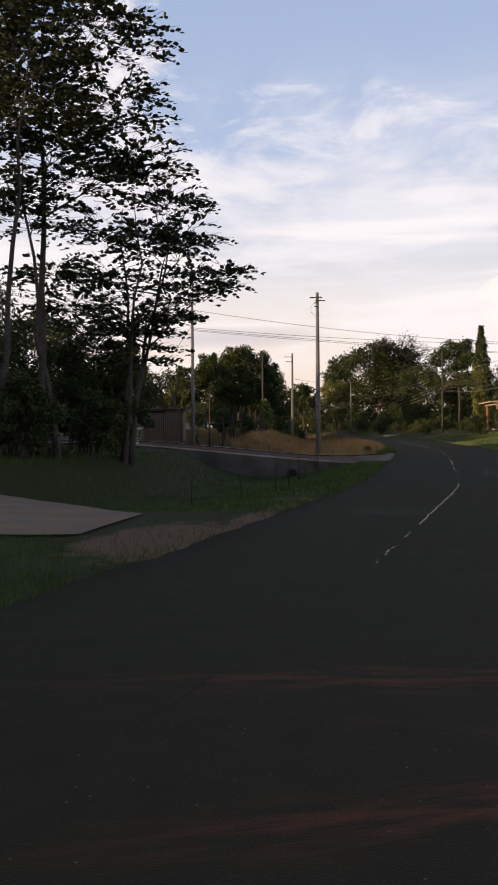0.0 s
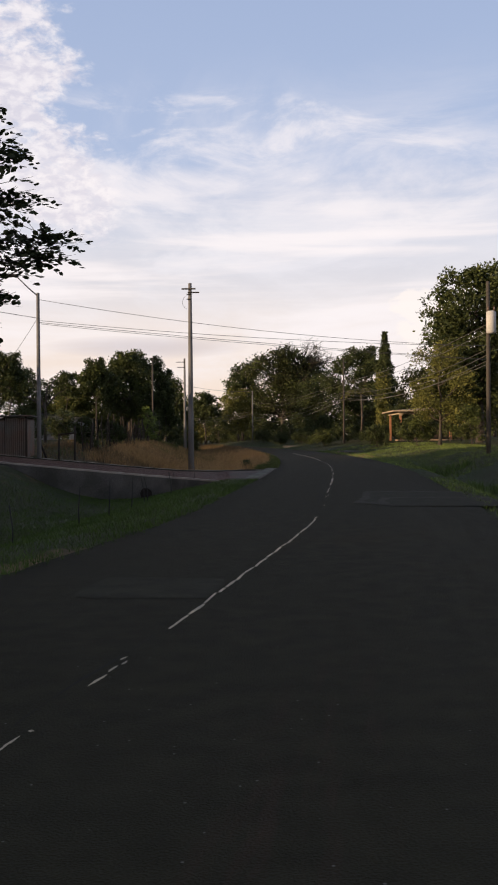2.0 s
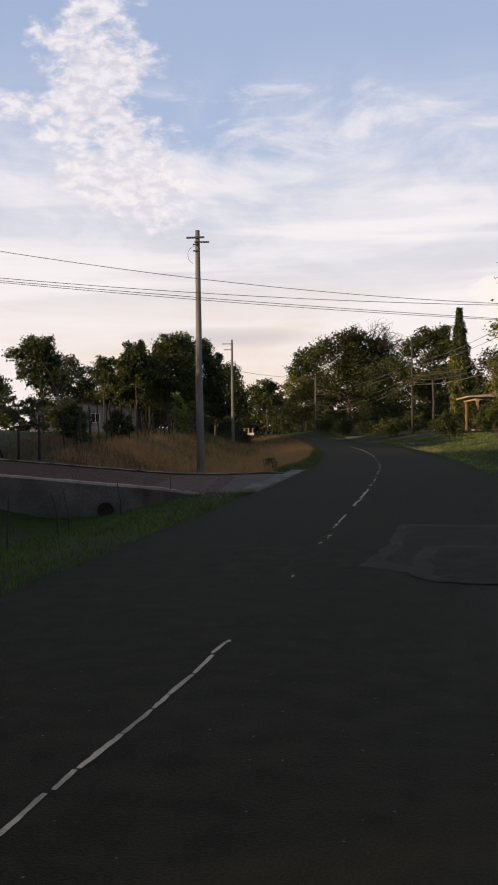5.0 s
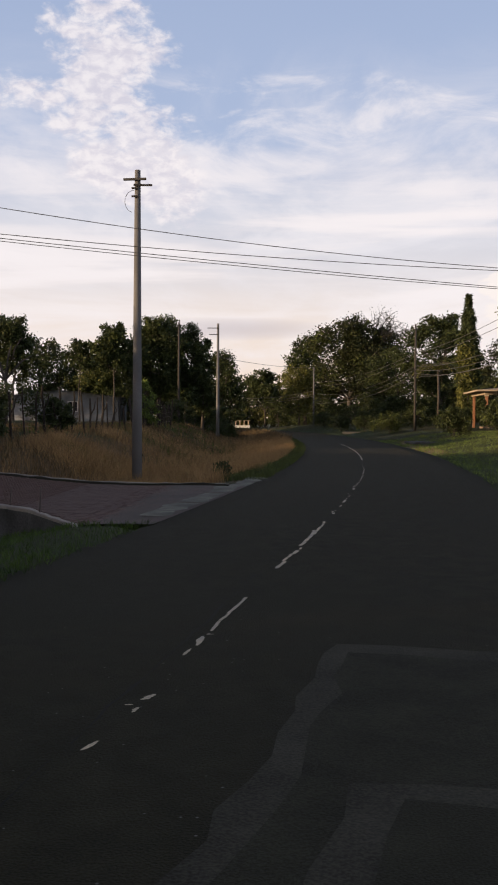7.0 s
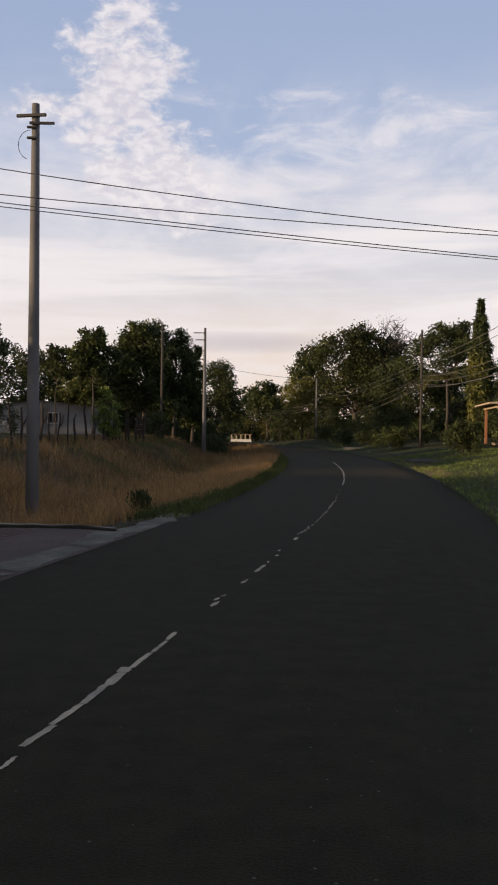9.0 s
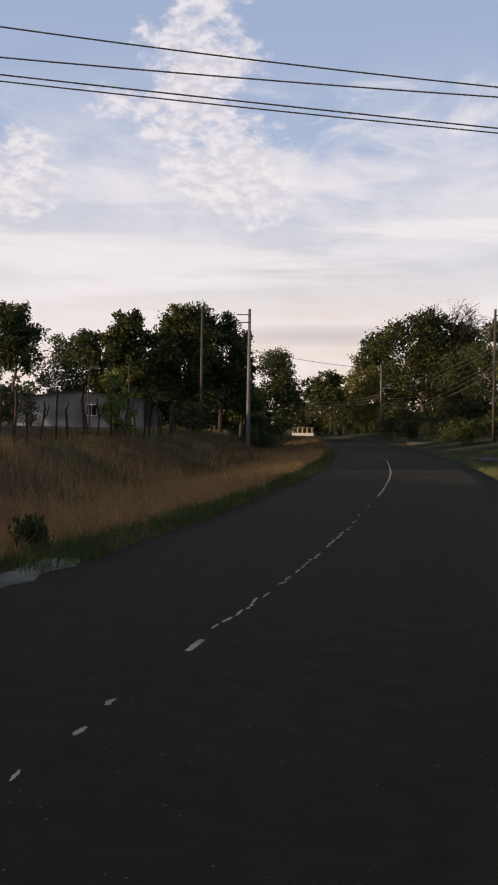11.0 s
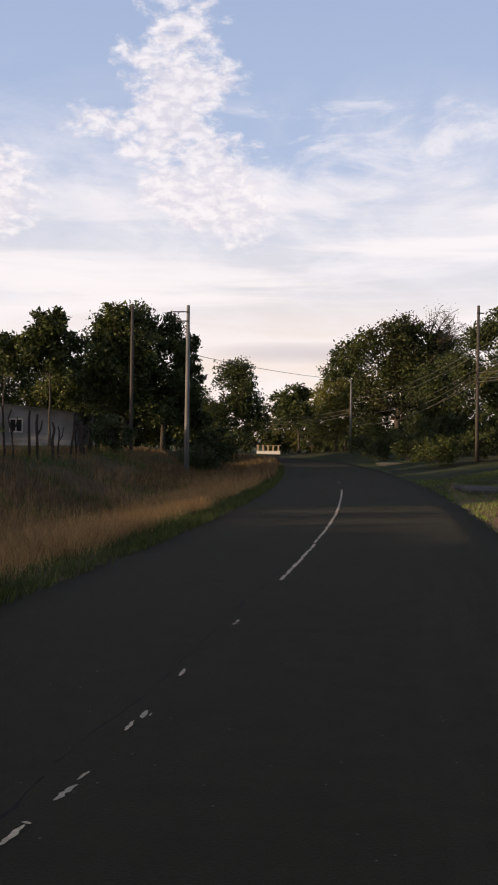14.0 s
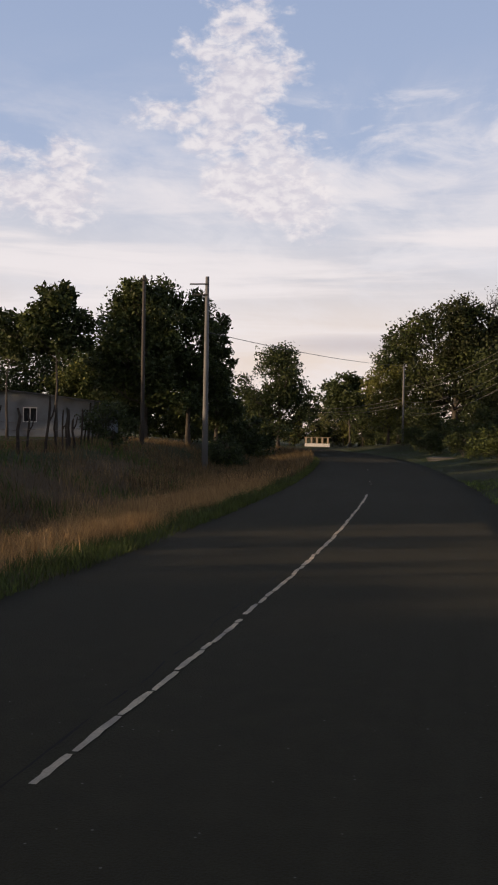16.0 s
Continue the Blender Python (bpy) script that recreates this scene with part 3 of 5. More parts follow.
def build_marking():
    """Flakes of paint that taper to ragged ends, and stretches that still hang together."""
    rng = np.random.default_rng(8)
    for lo, hi, left, wide in RUNS_NEAR + RUNS_DRIVE + RUNS_BEND:
        V, F = [], []

        def flake(y2, l2, c0, c1, w, blunt):
            n = 7
            zz = 0.004 + 0.0004 * (len(V) // 16 % 5)
            prof = [max(0.12, math.sin(math.pi * (k + 0.4) / (n + 0.8))) ** (0.12 if blunt else 0.6) for k in range(n + 1)]
            mid = [c0 + (c1 - c0) * k / n + rng.normal(0, (0.06 if blunt else 0.15) * w) for k in range(n + 1)]
            rough = 0.68 if blunt else 0.6
            ring = [on_road(y2 + l2 * k / n, mid[k] - w * prof[k] * rng.uniform(rough, 1.12), zz) for k in range(n + 1)]
            ring += [on_road(y2 + l2 * k / n, mid[k] + w * prof[k] * rng.uniform(rough, 1.12), zz) for k in range(n, -1, -1)]
            o = len(V)
            V.extend(ring)
            F.extend((o + k, o + 2 * n + 1 - k, o + 2 * n - k, o + k + 1) for k in range(n))

        y = lo
        while y < hi - 0.02:
            if left >= 0.9:
                ln = min(hi - y, rng.uniform(0.25, 0.7))
                flake(y, ln, rng.normal(0, 0.009), rng.normal(0, 0.009), 0.056 * wide * rng.uniform(0.8, 1.1), True)
                y += ln + (0.004 if left > 0.98 else rng.uniform(0.0, 0.05))
            else:
                ln = min(hi - y, rng.uniform(0.10, 0.32))
                if rng.random() < left:
                    c = rng.normal(0, 0.014)
                    flake(y, ln, c + rng.normal(0, 0.012), c + rng.normal(0, 0.012), 0.040 * wide * rng.uniform(0.55, 1.15), False)
                    if rng.random() < 0.10:
                        flake(y + ln * 0.3, ln * 0.4, c + 0.075 * wide, c + 0.08 * wide, 0.016 * wide, False)
                y += ln + rng.uniform(0.01, 0.07)
        if V:
            ob = link("centre_marking", mesh_of("centre_marking", V, F, PAINT))
            tagged(ob, "flaking off-white centre line paint on the asphalt", "road marking", "centre line", kind="structure")


def ragged(name, ring, mat, z=0.004, jitter=0.05, label="", category="road patch", step=0.35, seed=1, drape=False):
    """A flat patch with a ragged outline laid on the road, or draped over the land."""
    rng = np.random.default_rng(seed)
    R = np.array(ring, float)
    out = []
    for a, b in zip(R, np.roll(R, -1, 0)):
        n = max(1, int(np.linalg.norm(b - a) / step))
        for k in range(n):
            out.append(a + (b - a) * k / n + rng.normal(0, jitter, 2))
    out = np.array(out)
    c = out.mean(0)
    rings = [out * f + c * (1 - f) for f in (1.0, 0.75, 0.5, 0.25)]
    P = np.concatenate(rings + [c[None]])
    H = land(P[:, 0], P[:, 1]) + z + 0.01 if drape else np.full(len(P), z)
    n = len(out)
    F = [(k * n + i, k * n + (i + 1) % n, (k + 1) * n + (i + 1) % n, (k + 1) * n + i) for k in range(3) for i in range(n)]
    F += [(3 * n + i, 3 * n + (i + 1) % n, 4 * n) for i in range(n)]
    V = np.concatenate([P, H[:, None]], 1)
    return tagged(link(name, mesh_of(name, V, F, mat)), label, category, kind="structure")


def build_patches():
    ring = [(7.06, 33.7), (9.7, 33.1), (9.5, 28.2), (6.5, 28.6), (6.14, 29.1), (6.50, 30.5)]
    ragged("seam", ring, ASPHALT_SEAM, 0.003, 0.03, "pale sealed border of a repaired pothole", seed=3)
    fill = [(7.20, 33.35), (9.7, 32.8), (9.4, 28.4), (6.75, 28.9), (6.42, 29.4), (6.78, 30.9)]
    ragged("asphalt_patch", fill, ASPHALT_PATCH, 0.006, 0.03, "grey rectangular asphalt repair in the lane", seed=4)
    ring = [(7.05, 30.85), (9.6, 30.5), (9.3, 27.6), (6.78, 27.9), (6.56, 28.4), (6.72, 29.5)]
    ragged("seam", ring, ASPHALT_SEAM, 0.009, 0.03, "pale border of a second, overlapping repair", seed=5)
    fill = [(7.26, 30.62), (9.6, 30.3), (9.3, 27.5), (6.98, 27.75), (6.82, 28.4), (6.92, 29.5)]
    ragged("asphalt_patch", fill, ASPHALT_PATCH, 0.012, 0.03, "darker asphalt repair laid over an older one", seed=7)
    ragged("asphalt_patch", [(1.35, 16.2), (2.7, 16.0), (2.95, 17.3), (1.65, 17.5)], ASPHALT_PATCH, 0.005, 0.05, "faint grey asphalt repair across the lane", seed=6)


def surface(name, rows, mat, label, category, thick=0.0, kind="structure"):
    """A strip of land from rows of left and right points."""
    V, F = [], []
    n = len(rows[0])
    for r in rows:
        V += list(r)
    for i in range(len(rows) - 1):
        for j in range(n - 1):
            F.append((i * n + j, i * n + j + 1, (i + 1) * n + j + 1, (i + 1) * n + j))
    ob = link(name, mesh_of(name, V, F, mat, True))
    return tagged(ob, label, category, kind=kind)


def road_edge_x(y):
    return on_road(y, -LEFT_W)[0]


def build_drives():
    # the paved drive that climbs away from the road between two kerbs
    rows = []
    for x in np.linspace(3.4, -14, 40):
        rows.append([(x, y, float(drive_z(x)) + 0.004) for y in np.linspace(drive_near(x), drive_far(x), 12)])
    first = []
    for k in range(5):
        t = k / 5
        r = []
        for j in range(12):
            yy = 41.6 + (50.2 - 41.6) * j / 11
            xe = road_edge_x(yy) + 0.02
            xs, ys = 3.4, drive_near(3.4) + (drive_far(3.4) - drive_near(3.4)) * j / 11
            x, y = xe + (xs - xe) * t, yy + (ys - yy) * t
            r.append((x, y, float(drive_z(x)) * t + 0.006))
        first.append(r)
    surface("driveway", first + rows, PAVER_BED, "sunken red paver driveway climbing from the road", "driveway")
    for k, (ring, z) in enumerate([([(4.30, 42.9), (4.72, 42.8), (5.10, 45.3), (4.55, 45.5)], 0.012), ([(4.62, 45.8), (5.14, 45.5), (5.42, 47.9), (4.98, 48.0)], 0.012), ([(5.02, 48.3), (5.44, 48.1), (5.62, 50.2), (5.05, 50.3)], 0.014)]):
        ragged("apron", ring, APRON, z, 0.045, "broken remains of a pale concrete apron at the road's edge", "apron", step=0.22, seed=9 + k)
    strip_ob = link("gutter", strip("gutter", -LEFT_W - 0.45, -LEFT_W + 0.02, 0.002, 0.006, APRON, 49.9, 54.0, edge=0.06, skirt=0.1))
    tagged(strip_ob, "narrow pale concrete gutter at the asphalt's edge", "gutter", kind="structure")
    # far kerb
    pts = [(x, drive_far(x) + 0.08) for x in np.linspace(5.35, -14, 60)]
    # near-black kerb body with a thin pale strip along its top
    kerb_line("kerb", pts, 0.16, lambda x: float(drive_z(x)) + 0.065, lambda x: float(drive_z(x)) - 0.3, KERB_FACE, "dark concrete kerb along the driveway")
    kerb_line("kerb_top", [(x, y + 0.045) for x, y in pts], 0.06, lambda x: float(drive_z(x)) + 0.080, lambda x: float(drive_z(x)) + 0.03, LIP, "thin pale top edge of the driveway kerb")
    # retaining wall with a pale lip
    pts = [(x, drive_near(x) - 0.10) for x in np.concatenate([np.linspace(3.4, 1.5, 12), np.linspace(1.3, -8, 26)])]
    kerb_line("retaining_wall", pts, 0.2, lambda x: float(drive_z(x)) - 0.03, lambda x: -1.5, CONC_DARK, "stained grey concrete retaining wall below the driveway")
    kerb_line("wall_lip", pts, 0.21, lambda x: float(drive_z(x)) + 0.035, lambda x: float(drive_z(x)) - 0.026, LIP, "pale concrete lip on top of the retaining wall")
    # bare concrete slab of the first drive
    rows = []
    for t in np.linspace(0, 1, 14):
        a = np.array([-2.7, 13.0]) * (1 - t) + np.array([-9.0, 13.2]) * t
        b = np.array([-2.3, 16.2]) * (1 - t) + np.array([-11.0, 28.0]) * t
        a, b = a + np.random.normal(0, 0.06, 2), b + np.random.normal(0, 0.10, 2)
        rows.append([(*(a + (b - a) * s), max(0.0, ground_z(*(a + (b - a) * s))) + 0.034) for s in np.linspace(0, 1, 8)])
    surface("concrete_drive", rows, CONCRETE, "bare pale concrete drive slab by the trees", "driveway")

def kerb_line(name, pts, width, top, bottom, mat, label):
    V, F = [], []
    rng = np.random.default_rng(len(name))
    for i, (x, y) in enumerate(pts):
        j = rng.normal(0, 0.008)
        t = top(x) + j
        b = bottom(x)
        V += [(x, y - width / 2, b), (x, y - width / 2, t - 0.015), (x, y - width / 2 + 0.015, t), (x, y + width / 2 - 0.015, t), (x, y + width / 2, t - 0.015), (x, y + width / 2, b)]
    n = 6
    for i in range(len(pts) - 1):
        for j in range(n):
            k = (j + 1) % n
            F.append((i * n + j, i * n + k, (i + 1) * n + k, (i + 1) * n + j))
    F += [tuple(range(n)), tuple((len(pts) - 1) * n + j for j in range(n))[::-1]]
    return tagged(link(name, mesh_of(name, V, F, mat)), label, "kerb" if "kerb" in name else "wall", kind="structure")


build_ground()
build_road()
build_marking()
build_patches()
build_drives()


def build_cracks():
    """Thin open joints on both sides of the centre line."""
    rng = np.random.default_rng(3)
    dark = material("open_joint", (0.010, 0.0096, 0.006), (0.015, 0.0142, 0.009), bump=0)
    for u0, y0, y1 in ((-0.15, 46, 76), (-0.10, 4, 15), (-0.14, 26, 37)):
        V, F = [], []
        y, u = y0, u0
        while y < y1:
            u += rng.normal(0, 0.012) + (u0 - u) * 0.15
            w = abs(rng.normal(0.005, 0.004)) + 0.001
            V += [on_road(y, u - w, 0.0025), on_road(y, u + w, 0.0025)]
            y += 0.22
        for i in range(len(V) // 2 - 1):
            if rng.random() < 0.82:
                F.append((2 * i, 2 * i + 1, 2 * i + 3, 2 * i + 2))
        tagged(link("crack", mesh_of("crack", V, F, dark)), "thin dark crack running along the asphalt", "crack", "asphalt cracks", kind="structure")


build_cracks()

# ------------------------------------------------------------------ trees


def leaf_quads(centres, size, aspect, rng, dirs=None, droop=0.0, flat=0.0):
    n = len(centres)
    if dirs is None:
        d = rng.normal(size=(n, 3))
        d[:, 2] *= 1 - 0.6 * flat
    else:
        d = dirs + rng.normal(size=(n, 3)) * 0.35
    d[:, 2] -= droop
    d /= np.linalg.norm(d, axis=1)[:, None] + 1e-9
    up = rng.normal(size=(n, 3)) * (1 - flat) + np.array([0, 0, 1.0]) * (0.4 + flat)
    s = np.cross(d, up)
    s /= np.linalg.norm(s, axis=1)[:, None] + 1e-9
    ln = size * rng.uniform(0.6, 1.3, n)[:, None]
    w = ln * aspect * 0.5
    c = np.asarray(centres)
    mid = c + d * ln * 0.45
    return np.stack([c, mid + s * w, c + d * ln, mid - s * w], 1)


def lobes_for(height, radius, base, n, rng, lean=(0, 0), flat=1.0, top_heavy=0.0, cone=0.0):
    out = []
    H = height - base
    for i in range(n):
        t = (i + 0.5) / n
        hz = base + H * (0.12 + 0.8 * (t ** (1 - 0.4 * top_heavy)))
        prof = math.sin(math.pi * min(1, 0.18 + 0.75 * t)) ** 0.7 * (1 - cone * t)
        a = i * 2.4 + rng.uniform(-0.5, 0.5)
        r = radius * prof * rng.uniform(0.25, 0.95)
        rad = radius * rng.uniform(0.20, 0.40) * (0.6 + 0.4 * prof)
        out.append((lean[0] * hz / height + r * math.cos(a), lean[1] * hz / height + r * math.sin(a), hz, rad, rad * 0.62 * flat))
    return out


def crown_points(lobes, total, rng, clump=0.16, per=7):
    """Leaf places: tufts over the outside of each lobe, thicker on top, and a sparser inside."""
    per, clump = int(per * 2.2), clump * 1.3
    vol = np.array([l[3] ** 2 for l in lobes])
    cnt = np.maximum(1, (vol / vol.sum() * total / per).astype(int))
    out = []
    for (x, y, z, r, rz), c in zip(lobes, cnt):
        d = rng.normal(size=(c, 3))
        d[:, 2] += 0.35
        d /= np.linalg.norm(d, axis=1)[:, None]
        k = np.where(rng.random(c) < 0.74, rng.uniform(0.80, 1.08, c), rng.uniform(0.15, 0.7, c))
        hole = np.sin(3.1 * d[:, 0] + 2 * x) + np.sin(3.7 * d[:, 1] + 3 * y) + np.sin(4.3 * d[:, 2] + 5 * z)
        solid = hole > -1.1
        d, k = d[solid], k[solid]
        c = len(d)
        k *= 1 + 0.16 * np.sin(5 * d[:, 0] + 7 * d[:, 2] + x) * np.cos(6 * d[:, 1] + y)
        q = d * k[:, None] * np.array([r, r, rz]) + (x, y, z)
        q = np.repeat(q, per, 0) + rng.normal(size=(c * per, 3)) * r * clump
        out.append(q)
    return np.concatenate(out)


def limbs_for(height, lobes, trunk_r, rng, lean=(0, 0), stems=1, bend=0.25, spread=0.0):
    """Tapered stems and the limbs that reach into the crown."""
    tubes = []
    tops = []
    for s in range(stems):
        a = s * 2.1 + 0.4
        off = Vector((math.cos(a), math.sin(a), 0)) * trunk_r * (1.3 if stems > 1 else 0)
        pts, rad = [], []
        n = 9
        for i in range(n):
            t = i / (n - 1)
            sp = Vector((math.cos(a), math.sin(a), 0)) * spread * t * t
            p = off + sp + Vector((lean[0] * t, lean[1] * t, height * 0.9 * t - 0.25 * (i == 0)))
            p += Vector((rng.normal(0, bend), rng.normal(0, bend), 0)) * t
            pts.append(p)
            rad.append(trunk_r * (1.35 if i == 0 else 1) * (1 - 0.86 * t) * (0.75 if stems > 1 else 1))
        tubes.append((pts, rad))
        tops.append(pts)
    for (x, y, z, r, rz) in lobes:
        c = Vector((x, y, z))
        st = tops[int(rng.integers(len(tops)))]
        zs = max(0.25, min(0.8, (z - 0.55 * math.hypot(x, y) - 0.3 * rz) / (height * 0.9)))
        k = zs * (len(st) - 1)
        i = int(k)
        p = st[i].lerp(st[min(i + 1, len(st) - 1)], k - i)
        m = p.lerp(c, 0.5) + Vector((rng.normal(0, 0.12), rng.normal(0, 0.12), -0.06 * (c - p).length)) * 1.0
        r0 = max(0.02, trunk_r * (1 - 0.8 * zs) * 0.5)
        tubes.append(([p, p.lerp(m, 0.5) + Vector((0, 0, 0.02)), m, c], [r0, r0 * 0.8, r0 * 0.6, r0 * 0.25]))
        for _ in range(3):
            d = Vector(rng.normal(size=3)).normalized() * r * 0.85
            d.z = abs(d.z) * 0.6
            tubes.append(([m, m.lerp(c + d, 0.55), c + d], [r0 * 0.45, r0 * 0.3, r0 * 0.12]))
    return tubes


def tree(at, height, radius, base, label, leaf=None, bark=None, leaves=7000, size=0.30, aspect=0.55, seed=0, trunk_r=None, lobes=None, n_lobes=16, lean=(0, 0), stems=1,
         spread=0.0, flat=0.3, group="", name="tree", category="tree", clump=0.16, per=7, squash=1.0, top_heavy=0.0, cone=0.0, second=None, droop=0.0, bend=0.25):
    rng = np.random.default_rng(seed + 100)
    x, y = at[:2]
    z = at[2] if len(at) > 2 else ground_z(x, y) - 0.03
    ob = thing(name, (x, y, z), label, category, group)
    lb = lobes or lobes_for(height, radius, base, int(n_lobes * 1.5), rng, lean, squash, top_heavy, cone)
    trunk_r = trunk_r or height * 0.018
    link("trunk", tubes_mesh("trunk", limbs_for(height, lb, trunk_r, rng, lean, stems, bend, spread), bark or BARK, 6), ob)
    k = (1.75, 0.68) if y < 135 and x > -30 else (1.6, 0.66) if y < 185 and x > -30 else (1.0, 0.95)
    leaves, size = int(leaves * k[0]), size * k[1]
    pts = crown_points(lb, leaves, rng, clump, per)
    q = leaf_quads(pts, size, aspect, rng, flat=flat, droop=droop)
    link("crown", quads_mesh("crown", q, leaf or LF_MID), ob)
    # lighter leaves over every third lobe: sunlit clumps put into the colour
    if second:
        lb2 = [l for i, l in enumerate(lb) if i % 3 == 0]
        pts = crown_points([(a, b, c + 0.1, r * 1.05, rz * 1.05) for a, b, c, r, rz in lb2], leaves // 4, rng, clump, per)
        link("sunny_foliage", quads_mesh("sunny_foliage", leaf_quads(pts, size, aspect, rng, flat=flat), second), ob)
    return ob


def feather_tree(at, height, lobes, label, seed, trunk_r, lean=(0, 0), stems=1, spread=0.0, sprays=85, bend=0.2):
    """A tall open tree with flat fans of blunt leaflets in layers."""
    rng = np.random.default_rng(seed)
    x, y = at
    ob = thing("tall_tree", (x, y, ground_z(x, y) - 0.03), label, "tree", "tall trees by the drive")
    link("trunk", tubes_mesh("trunk", limbs_for(height, lobes, trunk_r, rng, lean, stems, bend, spread), BARK, 7), ob)
    cs, ds = [], []
    twigs = []
    for (lx, ly, lz, r, rz) in lobes:
        for _ in range(int(sprays * (r / 1.6) ** 2)):
            d = rng.normal(size=3)
            d /= np.linalg.norm(d)
            p = np.array([lx, ly, lz]) + d * np.array([r, r, rz]) * rng.uniform(0.3, 1.0)
            p[2] = lz + np.round((p[2] - lz) / 0.45) * 0.45 + rng.normal(0, 0.07)
            out = np.array([d[0], d[1], 0.16 + 0.10 * d[2]])
            out /= np.linalg.norm(out) + 1e-6
            side = np.array([-out[1], out[0], 0])
            ln = rng.uniform(0.6, 1.2)
            for k in range(6):
                t = k / 5
                base = p + out * ln * t * 0.8 + np.array([0, 0, -0.22 * t * t])
                for sg in (-1, 1):
                    if rng.random() < 0.85:
                        cs.append(base)
                        ds.append(out * (0.55 + 0.6 * t) + side * sg * (0.75 - 0.35 * t) + np.array([0, 0, 0.10 - 0.3 * t]))
            twigs.append(([Vector(p - out * 0.3), Vector(p + out * ln * 0.8)], [0.012, 0.005]))
    q = leaf_quads(np.array(cs), 0.25, 0.62, rng, dirs=np.array(ds) * 1.6, flat=0.55)
    # blunt ends: pull base and tip corners apart
    base, a, tip, b = q[:, 0], q[:, 1], q[:, 2], q[:, 3]
    q = np.stack([base * 0.75 + b * 0.25, base * 0.75 + a * 0.25, a, tip * 0.62 + a * 0.38, tip * 0.62 + b * 0.38, b], 1)
    q = np.concatenate([q[:, [0, 1, 2, 5]], q[:, [5, 2, 3, 4]]])
    link("crown", quads_mesh("crown", q, LF_FEATHER), ob)
    tagged(link("twig", tubes_mesh("twig", twigs, BARK, 3), ob), kind="stuff")
    return ob


def build_left_trees():
    T = "tall open feathery tree, dark against the evening sky"
    feather_tree((-8.3, 33.5), 17.5, [(-1.6, 0.4, 9.6, 1.6, 0.8), (0.6, -0.4, 10.6, 1.8, 0.9), (2.7, 0.2, 12.2, 1.9, 0.9), (-0.4, 0.6, 13.2, 2.1, 1.1), (2.3, -0.4, 14.4, 2.2, 1.1), (-1.8, 0.2, 15.2, 2.0, 1.1),
                                    (0.8, 0.5, 16.2, 2.2, 1.1), (3.2, 0.3, 10.3, 1.4, 0.6), (-2.4, 0.0, 12.2, 1.7, 0.9), (0.2, 0.0, 17.6, 1.8, 1.0)], T, 1, 0.16, (0.3, 0), sprays=82)
    feather_tree((-9.0, 30.5), 15.0, [(-0.8, 0.3, 8.5, 1.5, 0.8), (0.4, 0.0, 11.0, 1.8, 0.9), (1.4, 0.2, 12.8, 1.7, 0.9), (-0.8, -0.2, 13.6, 1.8, 1.0), (0.6, 0.0, 15.0, 1.9, 1.0)], T, 2, 0.13, (1.2, 0), sprays=82)
    feather_tree((-7.4, 32.2), 12.0, [(-1.0, 0.3, 8.2, 1.3, 0.7), (0.6, 0.2, 9.4, 1.5, 0.8), (0.2, 0.0, 11.2, 1.6, 0.9), (-0.8, 0.0, 12.2, 1.5, 0.9)], T, 3, 0.12, (-1.2, 0), sprays=78, bend=0.3)
    feather_tree((-5.6, 35.2), 10.6, [(-1.9, 0.2, 5.7, 1.4, 0.7), (-0.6, 0.3, 6.8, 1.5, 0.7), (0.9, 0.0, 5.2, 1.3, 0.7), (2.5, 0.2, 6.5, 1.4, 0.6), (3.6, 0.0, 6.9, 1.0, 0.35), (0.9, -0.2, 8.0, 1.6, 0.6), (2.2, 0.1, 8.2, 1.3, 0.5),
                                     (1.6, 0.2, 9.6, 1.3, 0.5), (-1.0, 0.1, 8.6, 1.3, 0.5), (0.8, 0.1, 10.7, 1.4, 0.5), (1.9, 0.1, 5.4, 0.9, 0.5), (0.4, 0.0, 4.2, 1.2, 0.7), (-1.2, 0.2, 4.4, 1.3, 0.8), (-2.6, 0.2, 7.0, 1.3, 0.6), (0.3, 0.0, 5.4, 1.4, 0.8)], "many-stemmed feathery tree leaning over the bank", 4, 0.13, (0.9, 0), stems=4, spread=1.2, sprays=95, bend=0.15)
    for i, (x, y, h, r) in enumerate([(-6.9, 36.5, 3.6, 1.5), (-9.4, 33.5, 3.2, 1.6), (-8.4, 38.5, 4.2, 1.7), (-10.8, 31.0, 3.0, 1.5), (-7.6, 37.6, 5.6, 1.9), (-9.6, 36.4, 5.4, 1.8), (-6.2, 37.0, 4.0, 1.2), (-7.4, 35.6, 4.2, 1.6), (-8.8, 31.8, 2.6, 1.3), (-5.9, 36.2, 3.6, 1.3), (-6.6, 34.0, 2.6, 1.2), (-8.0, 30.0, 2.8, 1.3), (-9.6, 28.6, 3.2, 1.5)]):
        tree((x, y), h, r, 0.2, "dark leafy understorey bush below tall trees", LF_DARK, leaves=3800, size=0.20, aspect=0.5, seed=40 + i, n_lobes=9, trunk_r=0.05, stems=3, name="bush", category="bush", group="understorey bushes")


